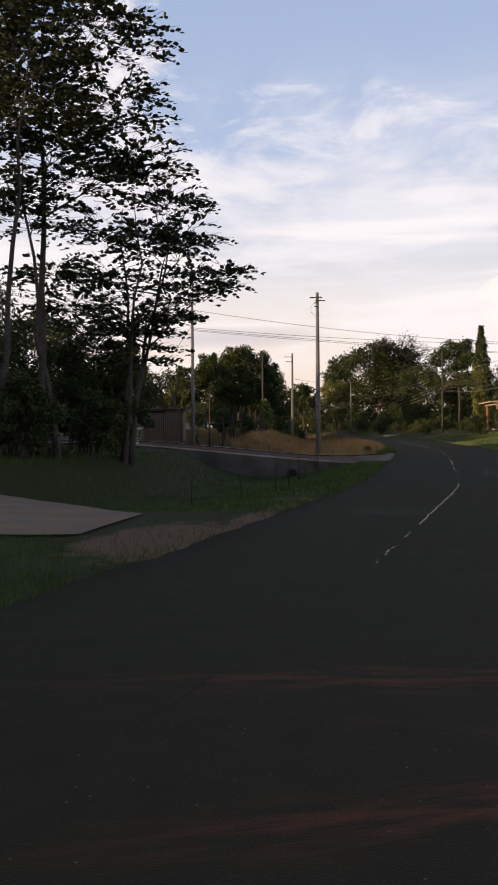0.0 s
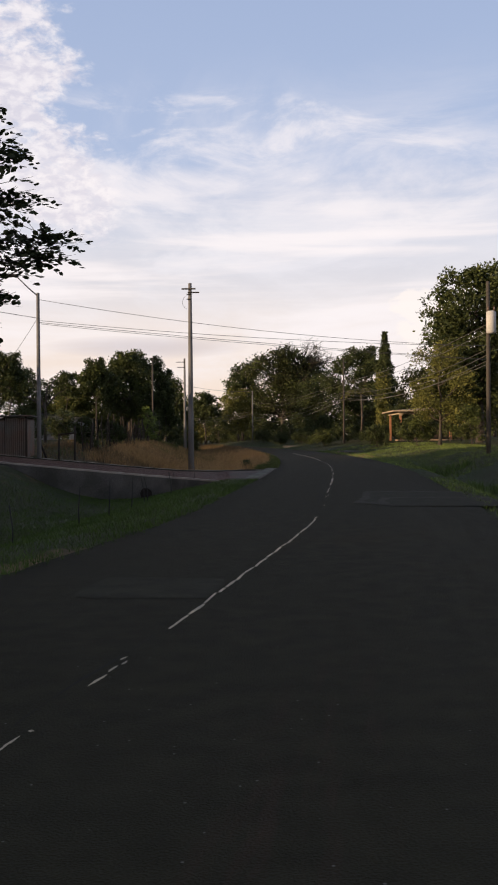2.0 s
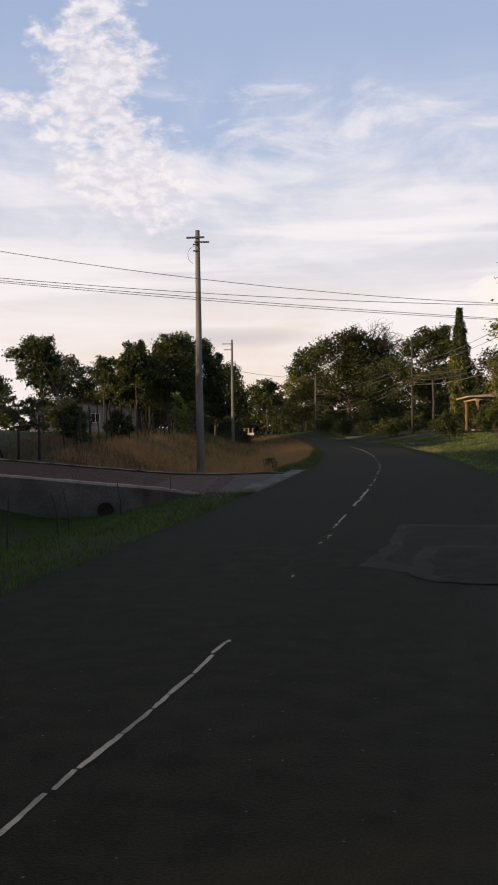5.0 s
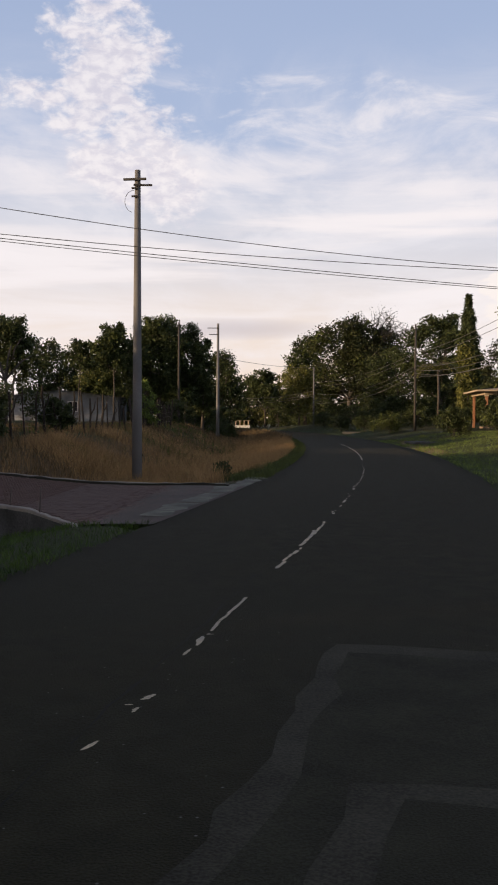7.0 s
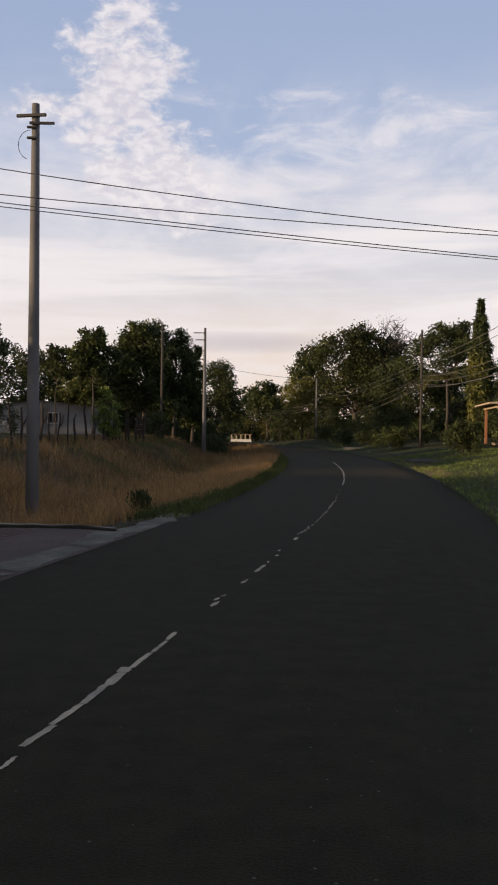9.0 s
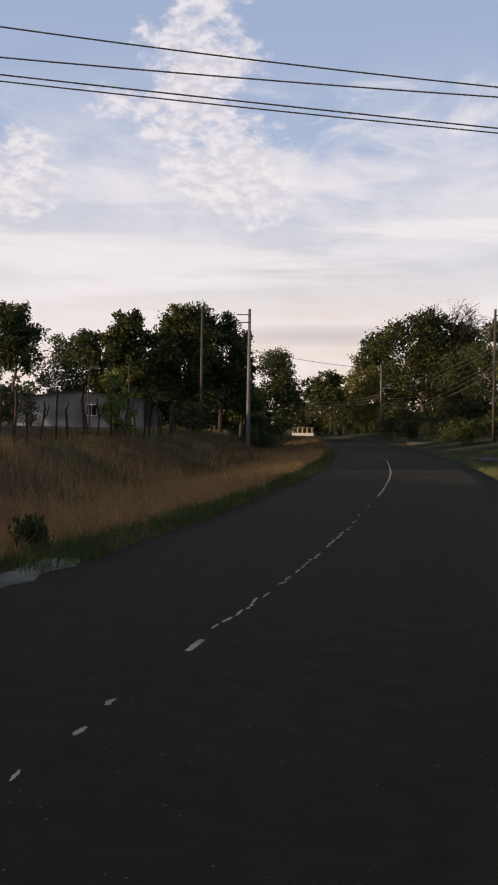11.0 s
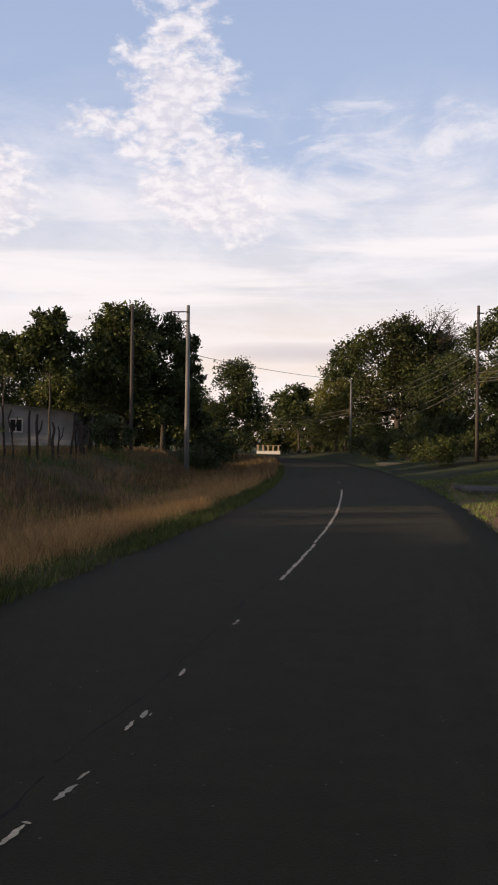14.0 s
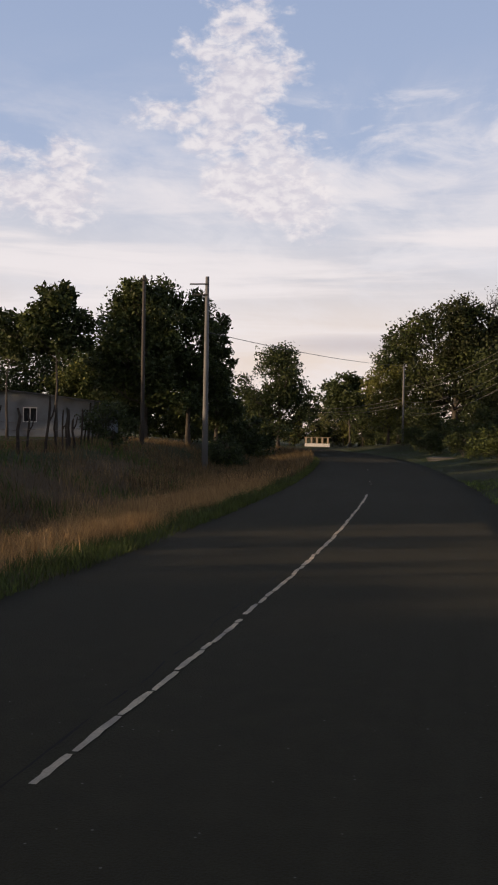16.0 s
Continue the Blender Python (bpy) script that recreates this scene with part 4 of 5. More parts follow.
def build_far_trees():
    rng = np.random.default_rng(77)
    # big lit tree behind the pole on the right verge
    big = [(2.7 * math.cos(a * 1.26 + z), 2.7 * math.sin(a * 1.26 + z), z + 0.3 * (a % 3), 1.75, 1.35) for z in np.arange(3.6, 12.0, 1.7) for a in range(5)]
    big += [(-1.4, 0, 12.6, 1.7, 1.1), (1.3, 0.5, 13.1, 1.8, 1.0), (0.2, -1.0, 12.3, 1.9, 1.2), (3.2, 0, 12.5, 1.7, 1.0)]
    tree((24.6, 84), 15.6, 4.4, 3.0, "large dense evergreen tree with lighter clumps coloured as sunlit", LF_DARK, leaves=22000, size=0.38, aspect=0.7, seed=1, lobes=big, trunk_r=0.32, second=LF_MID, clump=0.085)
    tree((20.4, 80), 8.0, 2.6, 1.2, "young yellow-green tree at the verge", LF_YELLOW, leaves=8000, size=0.26, seed=2, n_lobes=14, trunk_r=0.12)
    tree((26.5, 76), 6.5, 2.8, 1.0, "leafy green tree beside the verge", LF_MID, leaves=7000, size=0.28, seed=3, n_lobes=12, trunk_r=0.12)
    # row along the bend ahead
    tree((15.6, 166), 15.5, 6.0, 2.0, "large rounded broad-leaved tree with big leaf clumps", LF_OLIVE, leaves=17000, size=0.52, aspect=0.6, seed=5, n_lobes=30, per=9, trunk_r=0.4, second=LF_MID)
    tree((9.6, 180), 14.5, 4.0, 3.5, "tall round-topped dark evergreen tree", LF_DARK, leaves=9000, size=0.5, seed=6, n_lobes=18)
    tree((8.6, 172), 9.0, 4.2, 0.8, "yellow-green leafy tree draped in creeper", LF_YELLOW, leaves=8000, size=0.42, seed=7, n_lobes=18)
    tree((20.5, 172), 14.5, 5.2, 3.0, "dark broad-leaved tree on the bank", LF_DARK, leaves=10000, size=0.5, seed=8, n_lobes=20)
    bare((18.4, 167), 16.4)
    tree((24.4, 140), 13.2, 4.6, 2.2, "spreading dark tree with layered branches", LF_DARK, leaves=17000, size=0.45, seed=9, n_lobes=18, squash=0.6)
    tree((20.5, 150), 10.0, 4.0, 1.0, "dense dark green tree", LF_DARK, leaves=8000, size=0.42, seed=10, n_lobes=16)
    tree((30.0, 132), 9.0, 4.2, 1.0, "olive broad-leaved tree behind the porch", LF_OLIVE, leaves=8000, size=0.42, seed=11, n_lobes=16)
    column((24.6, 125))
    palm((20.6, 118), 5.6)
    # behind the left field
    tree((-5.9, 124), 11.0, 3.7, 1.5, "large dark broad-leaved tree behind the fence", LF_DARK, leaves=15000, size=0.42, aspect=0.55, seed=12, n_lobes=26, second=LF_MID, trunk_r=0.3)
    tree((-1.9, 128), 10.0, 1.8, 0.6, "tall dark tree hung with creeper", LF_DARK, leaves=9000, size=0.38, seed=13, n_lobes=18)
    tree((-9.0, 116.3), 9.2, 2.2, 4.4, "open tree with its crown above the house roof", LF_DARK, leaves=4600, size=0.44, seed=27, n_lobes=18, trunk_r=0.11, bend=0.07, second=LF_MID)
    tree((-12.3, 117), 7.6, 1.9, 4.4, "thin open tree before the house", LF_DARK, leaves=1700, size=0.44, seed=28, n_lobes=14, trunk_r=0.09, bend=0.07)
    tree((-14.5, 139), 6.8, 4.0, 1.4, "open broad-leaved tree with paler leaf clumps", LF_MID, leaves=8000, size=0.46, seed=14, n_lobes=18, second=LF_YELLOW)
    tree((-9.6, 137), 9.6, 3.4, 1.0, "dark leafy tree behind the house", LF_DARK, leaves=8000, size=0.42, seed=24, n_lobes=18)
    tree((-3.4, 126), 10.6, 2.7, 1.0, "tall dark tree behind the fence", LF_DARK, leaves=8000, size=0.40, seed=25, n_lobes=18)
    tree((-18.8, 118), 9.9, 3.0, 3.8, "round dark tree beyond the house", LF_DARK, leaves=8000, size=0.42, seed=15, n_lobes=18)
    tree((-21.5, 142), 9.6, 4.0, 1.2, "round dark tree beyond the house roof", LF_DARK, leaves=8000, size=0.45, seed=26, n_lobes=18)
    tree((-30, 135), 8.0, 4.0, 1.0, "dark tree in the distance", LF_DARK, leaves=5000, size=0.5, seed=16, n_lobes=14)
    tree((-2.4, 163), 10.8, 4.6, 0.8, "dark round tree near the bend", LF_DARK, leaves=13000, size=0.45, seed=17, n_lobes=18)
    tree((3.2, 190), 9.6, 4.4, 3.0, "flat-topped tree beyond the bend", LF_DARK, leaves=7000, size=0.5, seed=18, n_lobes=14, squash=0.55)
    tree((-9.5, 165), 8.5, 4.5, 1.0, "dark tree in the distance", LF_DARK, leaves=6000, size=0.5, seed=19, n_lobes=14)
    for i, (x, y, h, r) in enumerate([(-14.5, 45, 8.5, 3.2), (-12.5, 52, 7.5, 3.0), (-17, 38, 9, 3.4)]):
        tree((x, y), h, r, 1.0, "dark tree standing behind the tall feathery trees", LF_DARK, leaves=7000, size=0.30, seed=150 + i, n_lobes=16, group="trees behind the bank")
    for i, x in enumerate(np.arange(-64, 66, 4.2)):
        y = 198 + rng.uniform(-4, 4)
        if abs(side_of([x], [y])[0][0]) > 6:
            tree((x, y), rng.uniform(3.2, 4.6), 2.6, 0.1, "dark scrub bush below the far woods", LF_DARK if i % 2 else LF_OLIVE, leaves=1500, size=0.55, seed=600 + i, n_lobes=7, name="bush", category="bush", group="far scrub", trunk_r=0.06)
    for i, (x, y) in enumerate([(-16, 137), (-12.5, 137), (-8.5, 131), (-5, 131), (-1.5, 133), (-0.6, 138), (-20, 138), (-25, 128), (-4, 150), (-8, 150), (18, 134), (22, 135), (17, 156), (21, 158), (14, 174), (26, 118), (30, 120), (24, 130), (27.5, 134), (23.5, 146), (27, 150), (5.5, 178), (9.5, 184), (13, 182), (17.5, 178), (11.8, 163), (19, 164)]):
        tree((x, y), rng.uniform(3.2, 4.8), 2.3, 0.1, "dark scrubby undergrowth below the trees", LF_DARK, leaves=2400, size=0.36, seed=700 + i, n_lobes=9, name="bush", category="bush", group="undergrowth", trunk_r=0.06)
    # far woods closing the view
    k = 0
    for x in np.arange(-85, 95, 7.5):
        y = 205 + rng.uniform(-8, 14) - 0.05 * abs(x)
        h = rng.uniform(7, 10.5)
        tree((x + rng.uniform(-2, 2), y), h, rng.uniform(4.2, 5.4), 0.6, "dark tree of the woods beyond the bend", LF_DARK if k % 3 else LF_OLIVE, leaves=2400, size=0.78, seed=200 + k, n_lobes=12, group="far woods", stems=1)
        k += 1
    for i, (x, y, h) in enumerate([(30, 112, 7), (36, 104, 9), (30, 96, 6), (-17, 146, 9), (-36, 118, 9), (38, 125, 10), (28, 152, 9)]):
        tree((x, y), h, h * 0.42, 0.8, "dark leafy tree in a garden", LF_DARK if i % 2 else LF_OLIVE, leaves=6000, size=0.42, seed=300 + i, n_lobes=14, group="garden trees")


def bare(at, height):
    rng = np.random.default_rng(5)
    ob = thing("bare_tree", (*at, ground_z(*at)), "thin almost leafless tree with fine spreading twigs", "tree")
    tubes = [([Vector((0, 0, -0.2)), Vector((0.2, 0, height * 0.5)), Vector((0.5, 0, height * 0.72))], [0.2, 0.14, 0.1])]
    tips = []
    for i in range(34):
        a, b = rng.uniform(0, 6.28), rng.uniform(0.35, 1.25)
        p = Vector((0.4, 0, height * rng.uniform(0.55, 0.72)))
        q = p + Vector((math.cos(a) * math.sin(b) * 5.6 + 0.8, math.sin(a) * math.sin(b) * 4.2, math.cos(b) * 4.6))
        tubes.append(([p, p.lerp(q, 0.5) + Vector((0, 0, 0.4)), q], [0.09, 0.06, 0.03]))
        for _ in range(9):
            t = rng.uniform(0.4, 1.0)
            s = p.lerp(q, t)
            d = (q - p).normalized() + Vector(rng.normal(0, 0.6, 3))
            e = s + d.normalized() * rng.uniform(0.7, 1.6)
            tubes.append(([s, s.lerp(e, 0.5) + Vector(rng.normal(0, 0.1, 3)), e], [0.035, 0.03, 0.02]))
            tips.append(e)
    link("trunk", tubes_mesh("trunk", tubes, BARK, 4), ob)
    pts = np.repeat(np.array([tuple(t) for t in tips]), 6, 0) + rng.normal(size=(len(tips) * 6, 3)) * 0.34
    link("crown", quads_mesh("crown", leaf_quads(pts, 0.22, 0.4, rng), LF_OLIVE), ob)


def column(at):
    """A narrow weeping column of foliage, yellow creeper low down."""
    rng = np.random.default_rng(9)
    h = 13.0
    ob = thing("column_tree", (*at, ground_z(*at)), "narrow columnar evergreen with yellowing lower foliage", "tree")
    link("trunk", tubes_mesh("trunk", [([Vector((0, 0, -0.2)), Vector((0, 0, h * 0.9))], [0.16, 0.04])], BARK, 6), ob)
    n = 6500
    t = rng.uniform(0.3, 1.0, n)
    r = 1.20 * np.sin(np.pi * np.clip((1 - t) * 0.80, 0, 1)) ** 1.05 * rng.uniform(0.4, 1.0, n) ** 0.5
    a = rng.uniform(0, 6.283, n)
    r *= 1 + 0.25 * np.sin(t * 40 + a * 2)
    p = np.stack([r * np.cos(a), r * np.sin(a), t * h], 1)
    link("crown", quads_mesh("crown", leaf_quads(p, 0.42, 0.3, rng, droop=1.2), LF_DARK), ob)
    n = 2200
    t = rng.uniform(0.12, 0.62, n)
    r = 0.95 * rng.uniform(0.3, 1.0, n) ** 0.5
    p = np.stack([r * np.cos(a[:n]) - 0.25, r * np.sin(a[:n]) - 0.5, t * h], 1)
    link("creeper", quads_mesh("creeper", leaf_quads(p, 0.34, 0.45, rng, droop=0.8), LF_YELLOW), ob, "yellowing creeper")


def palm(at, h):
    rng = np.random.default_rng(14)
    ob = thing("palm_tree", (*at, ground_z(*at)), "small palm with arching pale fronds", "palm")
    link("trunk", tubes_mesh("trunk", [([Vector((0, 0, -0.2)), Vector((0.1, 0, h * 0.5)), Vector((0, 0, h))], [0.16, 0.12, 0.10])], BARK, 7), ob)
    for i in range(13):
        a, el = i * 2.4, rng.uniform(0.15, 1.2)
        q = []
        rib = []
        for k in range(12):
            t = k / 11
            out = 2.4 * t * math.cos(el * 0.6)
            p = Vector((out * math.cos(a), out * math.sin(a), h + 2.0 * t * math.sin(el) - 1.9 * t * t))
            rib.append(p)
            side = Vector((-math.sin(a), math.cos(a), 0))
            w = 0.75 * math.sin(math.pi * min(1, t * 0.9 + 0.08))
            for sg in (-1, 1):
                e = p + side * sg * w + Vector((math.cos(a) * 0.3, math.sin(a) * 0.3, -0.30))
                nx = Vector((math.cos(a), math.sin(a), 0)) * 0.07
                q.append([p - nx, p + nx, e + nx * 0.3, e - nx * 0.3])
        fr = link("frond", quads_mesh("frond", np.array([[tuple(c) for c in f] for f in q]), LF_YELLOW), ob)
        link("rib", tubes_mesh("rib", [(rib, [0.03] * 11 + [0.01])], BARK, 4), fr)


build_left_trees()
build_far_trees()

# unseen trees added beyond the left of the road to hold off the low sun
for i, (x, y, h, r) in enumerate([(-34, 8.5, 16, 6), (-34, -3, 16, 6), (-35, 19.5, 15, 6), (-34, -15, 16, 6), (-36, 30, 10.5, 5), (-34, -34, 15, 7), (-34, -22, 16, 7), (-36, -9, 17, 7), (-33, 3, 17, 7), (-36, 14, 17, 7), (-34, 25, 15, 6.5), (-37, 35, 7.6, 5.5), (-34, 42.5, 7.7, 5), (-35, 45.8, 7.9, 3.6), (-33, 48, 7.4, 4), (-37, 51.5, 7.5, 3.8), (-38, 62, 8.5, 4.2), (-37, 66, 8.3, 3.8), (-40, 70, 9.5, 5.5), (-37, 78, 9.2, 5.5), (-40, 88, 9.2, 5.5), (-38, 98, 8.6, 5.5)]):
    tree((x, y), h, r, 0.5, "unseen dense tree added to block the sun", LF_DARK, leaves=5200, size=0.92, seed=400 + i, n_lobes=20, group="field trees")

# ------------------------------------------------------------------ poles and wires


def pole(at, height, r0, r1, mat, label, z=None, arms=(), group="utility poles", cap=False, sides=12):
    x, y = at
    z = ground_z(x, y) - 0.05 if z is None else z
    ob = thing("utility_pole", (x, y, z), label, "utility pole", group)
    link("shaft", tubes_mesh("shaft", [([Vector((0, 0, -0.4)), Vector((0, 0, height * 0.5)), Vector((0, 0, height))], [r0, (r0 + r1) / 2, r1])], mat, sides), ob)
    for (za, lx, rx, yaw, w) in arms:
        arm = part("crossarm", box(bmesh.new(), (-lx, -w / 2 - r1 - 0.03, za - w / 2), (rx, w / 2 - r1 - 0.03, za + w / 2), 0.008), STEEL, ob, "galvanised steel crossarm")
        arm.matrix_basis = pose(0, 0, 0, 0, 0, yaw)
    return ob


A_AT, L_AT, B_AT, C_AT, D_AT, E_AT, R_AT = (2.09, 57.06), (-4.75, 52.1), (0.81, 111.8), (-2.57, 111.8), (17.83, 112.5), (10.36, 159.2), (17.6, 57.75)


def build_poles():
    za = -0.5
    a = pole(A_AT, 9.80, 0.165, 0.088, POLE_CONC, "tall tapered grey concrete power pole with short crossarms", z=za, arms=[(9.50, 0.42, 0.30, -6, 0.07), (9.32, 0.12, 0.46, 4, 0.06)])
    for z in (8.95, 9.2):
        part("bracket", box(bmesh.new(), (-0.17, -0.16, z), (0.05, -0.08, z + 0.05), 0.01), STEEL, a)
    # a loose loop of wire
    pts = [Vector((-0.1 - 0.28 * math.sin(t), -0.1, 8.82 + 0.34 * math.cos(t))) for t in np.linspace(0, 2.9, 16)]
    link("wire_loop", tubes_mesh("wire_loop", [(pts, [0.008] * 16)], CABLE, 5), a, "loose loop of cable")
    l = pole(L_AT, 7.60, 0.105, 0.072, POLE_CONC, "slim grey concrete pole beside the driveway kerb", z=0.50)
    link("bracket_arm", tubes_mesh("bracket_arm", [([Vector((0, 0, 7.45)), Vector((-0.35, -0.1, 7.75)), Vector((-0.9, -0.3, 8.3))], [0.03, 0.03, 0.025])], STEEL, 6), l, "thin curved steel bracket")
    lamp = bmesh.new()
    box(lamp, (-1.35, -0.42, 8.27), (-0.82, -0.20, 8.40), 0.04)
    part("lamp_head", lamp, STEEL, l, "grey street lamp head, unlit")
    pole(B_AT, 10.0, 0.165, 0.095, POLE_CONC, "tall grey concrete pole at the grassy road edge", z=-0.24, arms=[(9.6, 0.9, 0.1, 0, 0.07), (9.05, 0.75, 0.1, 0, 0.07)])
    pole(C_AT, 9.0, 0.115, 0.085, POLE_WOOD, "weathered grey timber pole by the fence", arms=[(8.75, 0.2, 0.3, 0, 0.06)])
    d = pole(D_AT, 9.05, 0.115, 0.080, POLE_WOOD, "brown timber power pole with bundled cables", z=0.75, arms=[(8.6, 0.15, 0.3, 20, 0.07)])
    link("cable_coil", tubes_mesh("cable_coil", [([Vector((-0.28 + 0.22 * math.cos(t), -0.2, 4.9 + 0.36 * math.sin(t))) for t in np.linspace(0, 6.28, 20)], [0.03] * 20)], CABLE, 6), d, "coil of black cable")
    pole(E_AT, 7.4, 0.12, 0.085, POLE_CONC, "grey pole on the outside of the bend", z=1.05)
    r = pole(R_AT, 9.1, 0.125, 0.095, POLE_WOOD, "dark timber power pole with a transformer", z=0.40)
    tr = link("transformer", tubes_mesh("transformer", [([Vector((0.05, -0.38, z)) for z in (6.35, 6.42, 7.45, 7.52)], [0.18, 0.25, 0.25, 0.17])], material("grey_enamel", (0.42, 0.43, 0.43), (0.5, 0.5, 0.5), bump=0.1), 16), r, "grey can transformer")
    for px in (-0.1, 0.2):
        link("bushing", tubes_mesh("bushing", [([Vector((px, -0.38, 7.5)), Vector((px, -0.38, 7.62)), Vector((px, -0.38, 7.78))], [0.03, 0.045, 0.02])], CERAMIC, 8), tr)


def wire(a, b, sag, r=0.012, label="grey overhead cable strung between poles", group="overhead cables"):
    a, b = Vector(a), Vector(b)
    n = 24
    pts = [a.lerp(b, i / n) - Vector((0, 0, sag * 4 * (i / n) * (1 - i / n))) for i in range(n + 1)]
    ob = link("overhead_cable", tubes_mesh("overhead_cable", [(pts, [r] * (n + 1))], OVERHEAD, 5))
    return tagged(ob, label, "cable", group)


def build_wires():
    Lx, Ly = L_AT
    Rx, Ry = R_AT
    wire((Lx, Ly, 7.80), (Rx, Ry, 6.13), 0.39, 0.011)
    wire((Lx, Ly, 6.85), (Rx, Ry, 6.15), 0.24, 0.011)
    wire((Lx, Ly, 6.76), (Rx, Ry, 5.44), 0.10, 0.011)
    wire((Lx, Ly, 6.70), (Rx, Ry, 5.42), 0.14, 0.010)
    wire((Lx - 14, Ly - 12, 8.9), (Lx, Ly, 6.95), 0.2, 0.013)
    wire((Lx, Ly, 7.0), (Lx - 3.4, Ly + 3.0, 3.2), 0.15, 0.010, "slack service drop cable")
    Dx, Dy = D_AT
    Ex, Ey = E_AT
    for i, (zd, zr, sag) in enumerate([(7.3, 7.3, 0.5), (7.0, 6.9, 0.55), (6.2, 6.0, 0.8), (5.9, 5.7, 0.9), (5.6, 5.4, 0.95), (5.35, 5.2, 0.7)]):
        wire((Dx, Dy, zd), (Rx, Ry, zr), sag, 0.015)
        wire((Ex, Ey, zd - 0.9 - 0.15 * i), (Dx, Dy, zd), sag * 1.3, 0.013)
    for i, z in enumerate((5.3, 4.9, 4.6)):
        wire((Ex - 14, Ey + 22, z - 0.4), (Ex, Ey, z), 0.6, 0.022)
    wire((B_AT[0], B_AT[1], 6.9), (Ex, Ey, 8.4), 0.3, 0.018)


build_poles()
build_wires()

# ------------------------------------------------------------------ fences, sheds and houses


def fence_post(x, y, h, lean, seed, r=0.05, top_branch=False):
    rng = np.random.default_rng(seed)
    z = ground_z(x, y)
    ob = thing("fence_post", (x, y, z), "crooked weathered fence post cut from a branch", "fence post", "field fence")
    pts = [Vector((lean[0] * t + rng.normal(0, 0.03), lean[1] * t + rng.normal(0, 0.03), -0.3 + (h + 0.3) * t)) for t in (0, 0.3, 0.6, 0.85, 1)]
    tubes = [(pts, [r * k for k in (1.1, 1.0, 0.95, 0.9, 0.6)])]
    if top_branch:
        tubes.append(([pts[2], pts[2] + Vector((0.15, 0, 0.25)), pts[2] + Vector((0.2, 0.05, 0.6))], [r * 0.7, r * 0.6, r * 0.4]))
    link("stake", tubes_mesh("stake", tubes, POST_AND_SHADE_WOOD, 6), ob)
    return ob


def build_fences():
    rng = np.random.default_rng(31)
    line = []
    for y in np.arange(57.5, 112, 1.25):
        x = np.interp(y, [57, 75, 95, 112], [-3.4, -2.0, -1.4, -4.5]) + rng.normal(0, 0.08)
        yy = y + rng.normal(0, 0.15)
        h = rng.uniform(1.35, 2.0)
        fence_post(x, yy, h, (rng.normal(0, 0.10), rng.normal(0, 0.08)), int(y * 10), rng.uniform(0.036, 0.066), rng.random() < 0.3)
        line.append((x, yy))
    for k, h in enumerate((0.45, 0.8, 1.1)):
        pts = [Vector((x, y, ground_z(x, y) + h + rng.normal(0, 0.02))) for x, y in line]
        ob = link("fence_wire", tubes_mesh("fence_wire", [(pts, [0.006] * len(pts))], WIRE_MAT, 3))
        tagged(ob, "rusty barbed wire strung along the posts", "fence wire", "field fence wires")
    # thin stakes along the hollow
    for i, (x, y) in enumerate([(-1.9, 22.5), (-0.9, 25.4), (0.0, 28.3), (0.35, 31.2), (0.7, 34.2), (1.0, 36.6), (0.8, 38.6), (1.6, 40.4)]):
        z = ground_z(x, y)
        ob = thing("stake", (x, y, z), "thin dark steel stake standing in the grass", "stake", "hollow stakes")
        link("rod", tubes_mesh("rod", [([Vector((0, 0, -0.2)), Vector((rng.normal(0, 0.02), 0, 0.35)), Vector((rng.normal(0, 0.05), 0, rng.uniform(0.7, 0.95)))], [0.016, 0.015, 0.012])], CABLE, 5), ob)
    for i, (x, h) in enumerate([(2.35, 0.45), (1.55, 0.35), (-1.2, 0.3)]):
        ob = thing("rebar", (x, drive_near(x) - 0.1, float(drive_z(x)) + 0.03), "short rusty rod in the wall lip", "rod", "wall rods")
        link("rod", tubes_mesh("rod", [([Vector((0, 0, -0.1)), Vector((0.03, 0, h))], [0.014, 0.012])], WIRE_MAT, 5), ob)


def corrugated(name, w, h, mat, parent, depth=0.02, pitch=0.09):
    n = int(w / pitch) * 2
    V, F = [], []
    for i in range(n + 1):
        x = w * i / n
        y = depth * (1 if i % 2 else -1)
        V += [(x, y, 0), (x, y, h), (x, y + 0.006, h), (x, y + 0.006, 0)]
    for i in range(n):
        a, b = i * 4, i * 4 + 4
        F += [(a, b, b + 1, a + 1), (a + 3, a + 2, b + 2, b + 3), (a + 1, b + 1, b + 2, a + 2), (a, a + 3, b + 3, b)]
    return link(name, mesh_of(name, V, F, mat), parent)


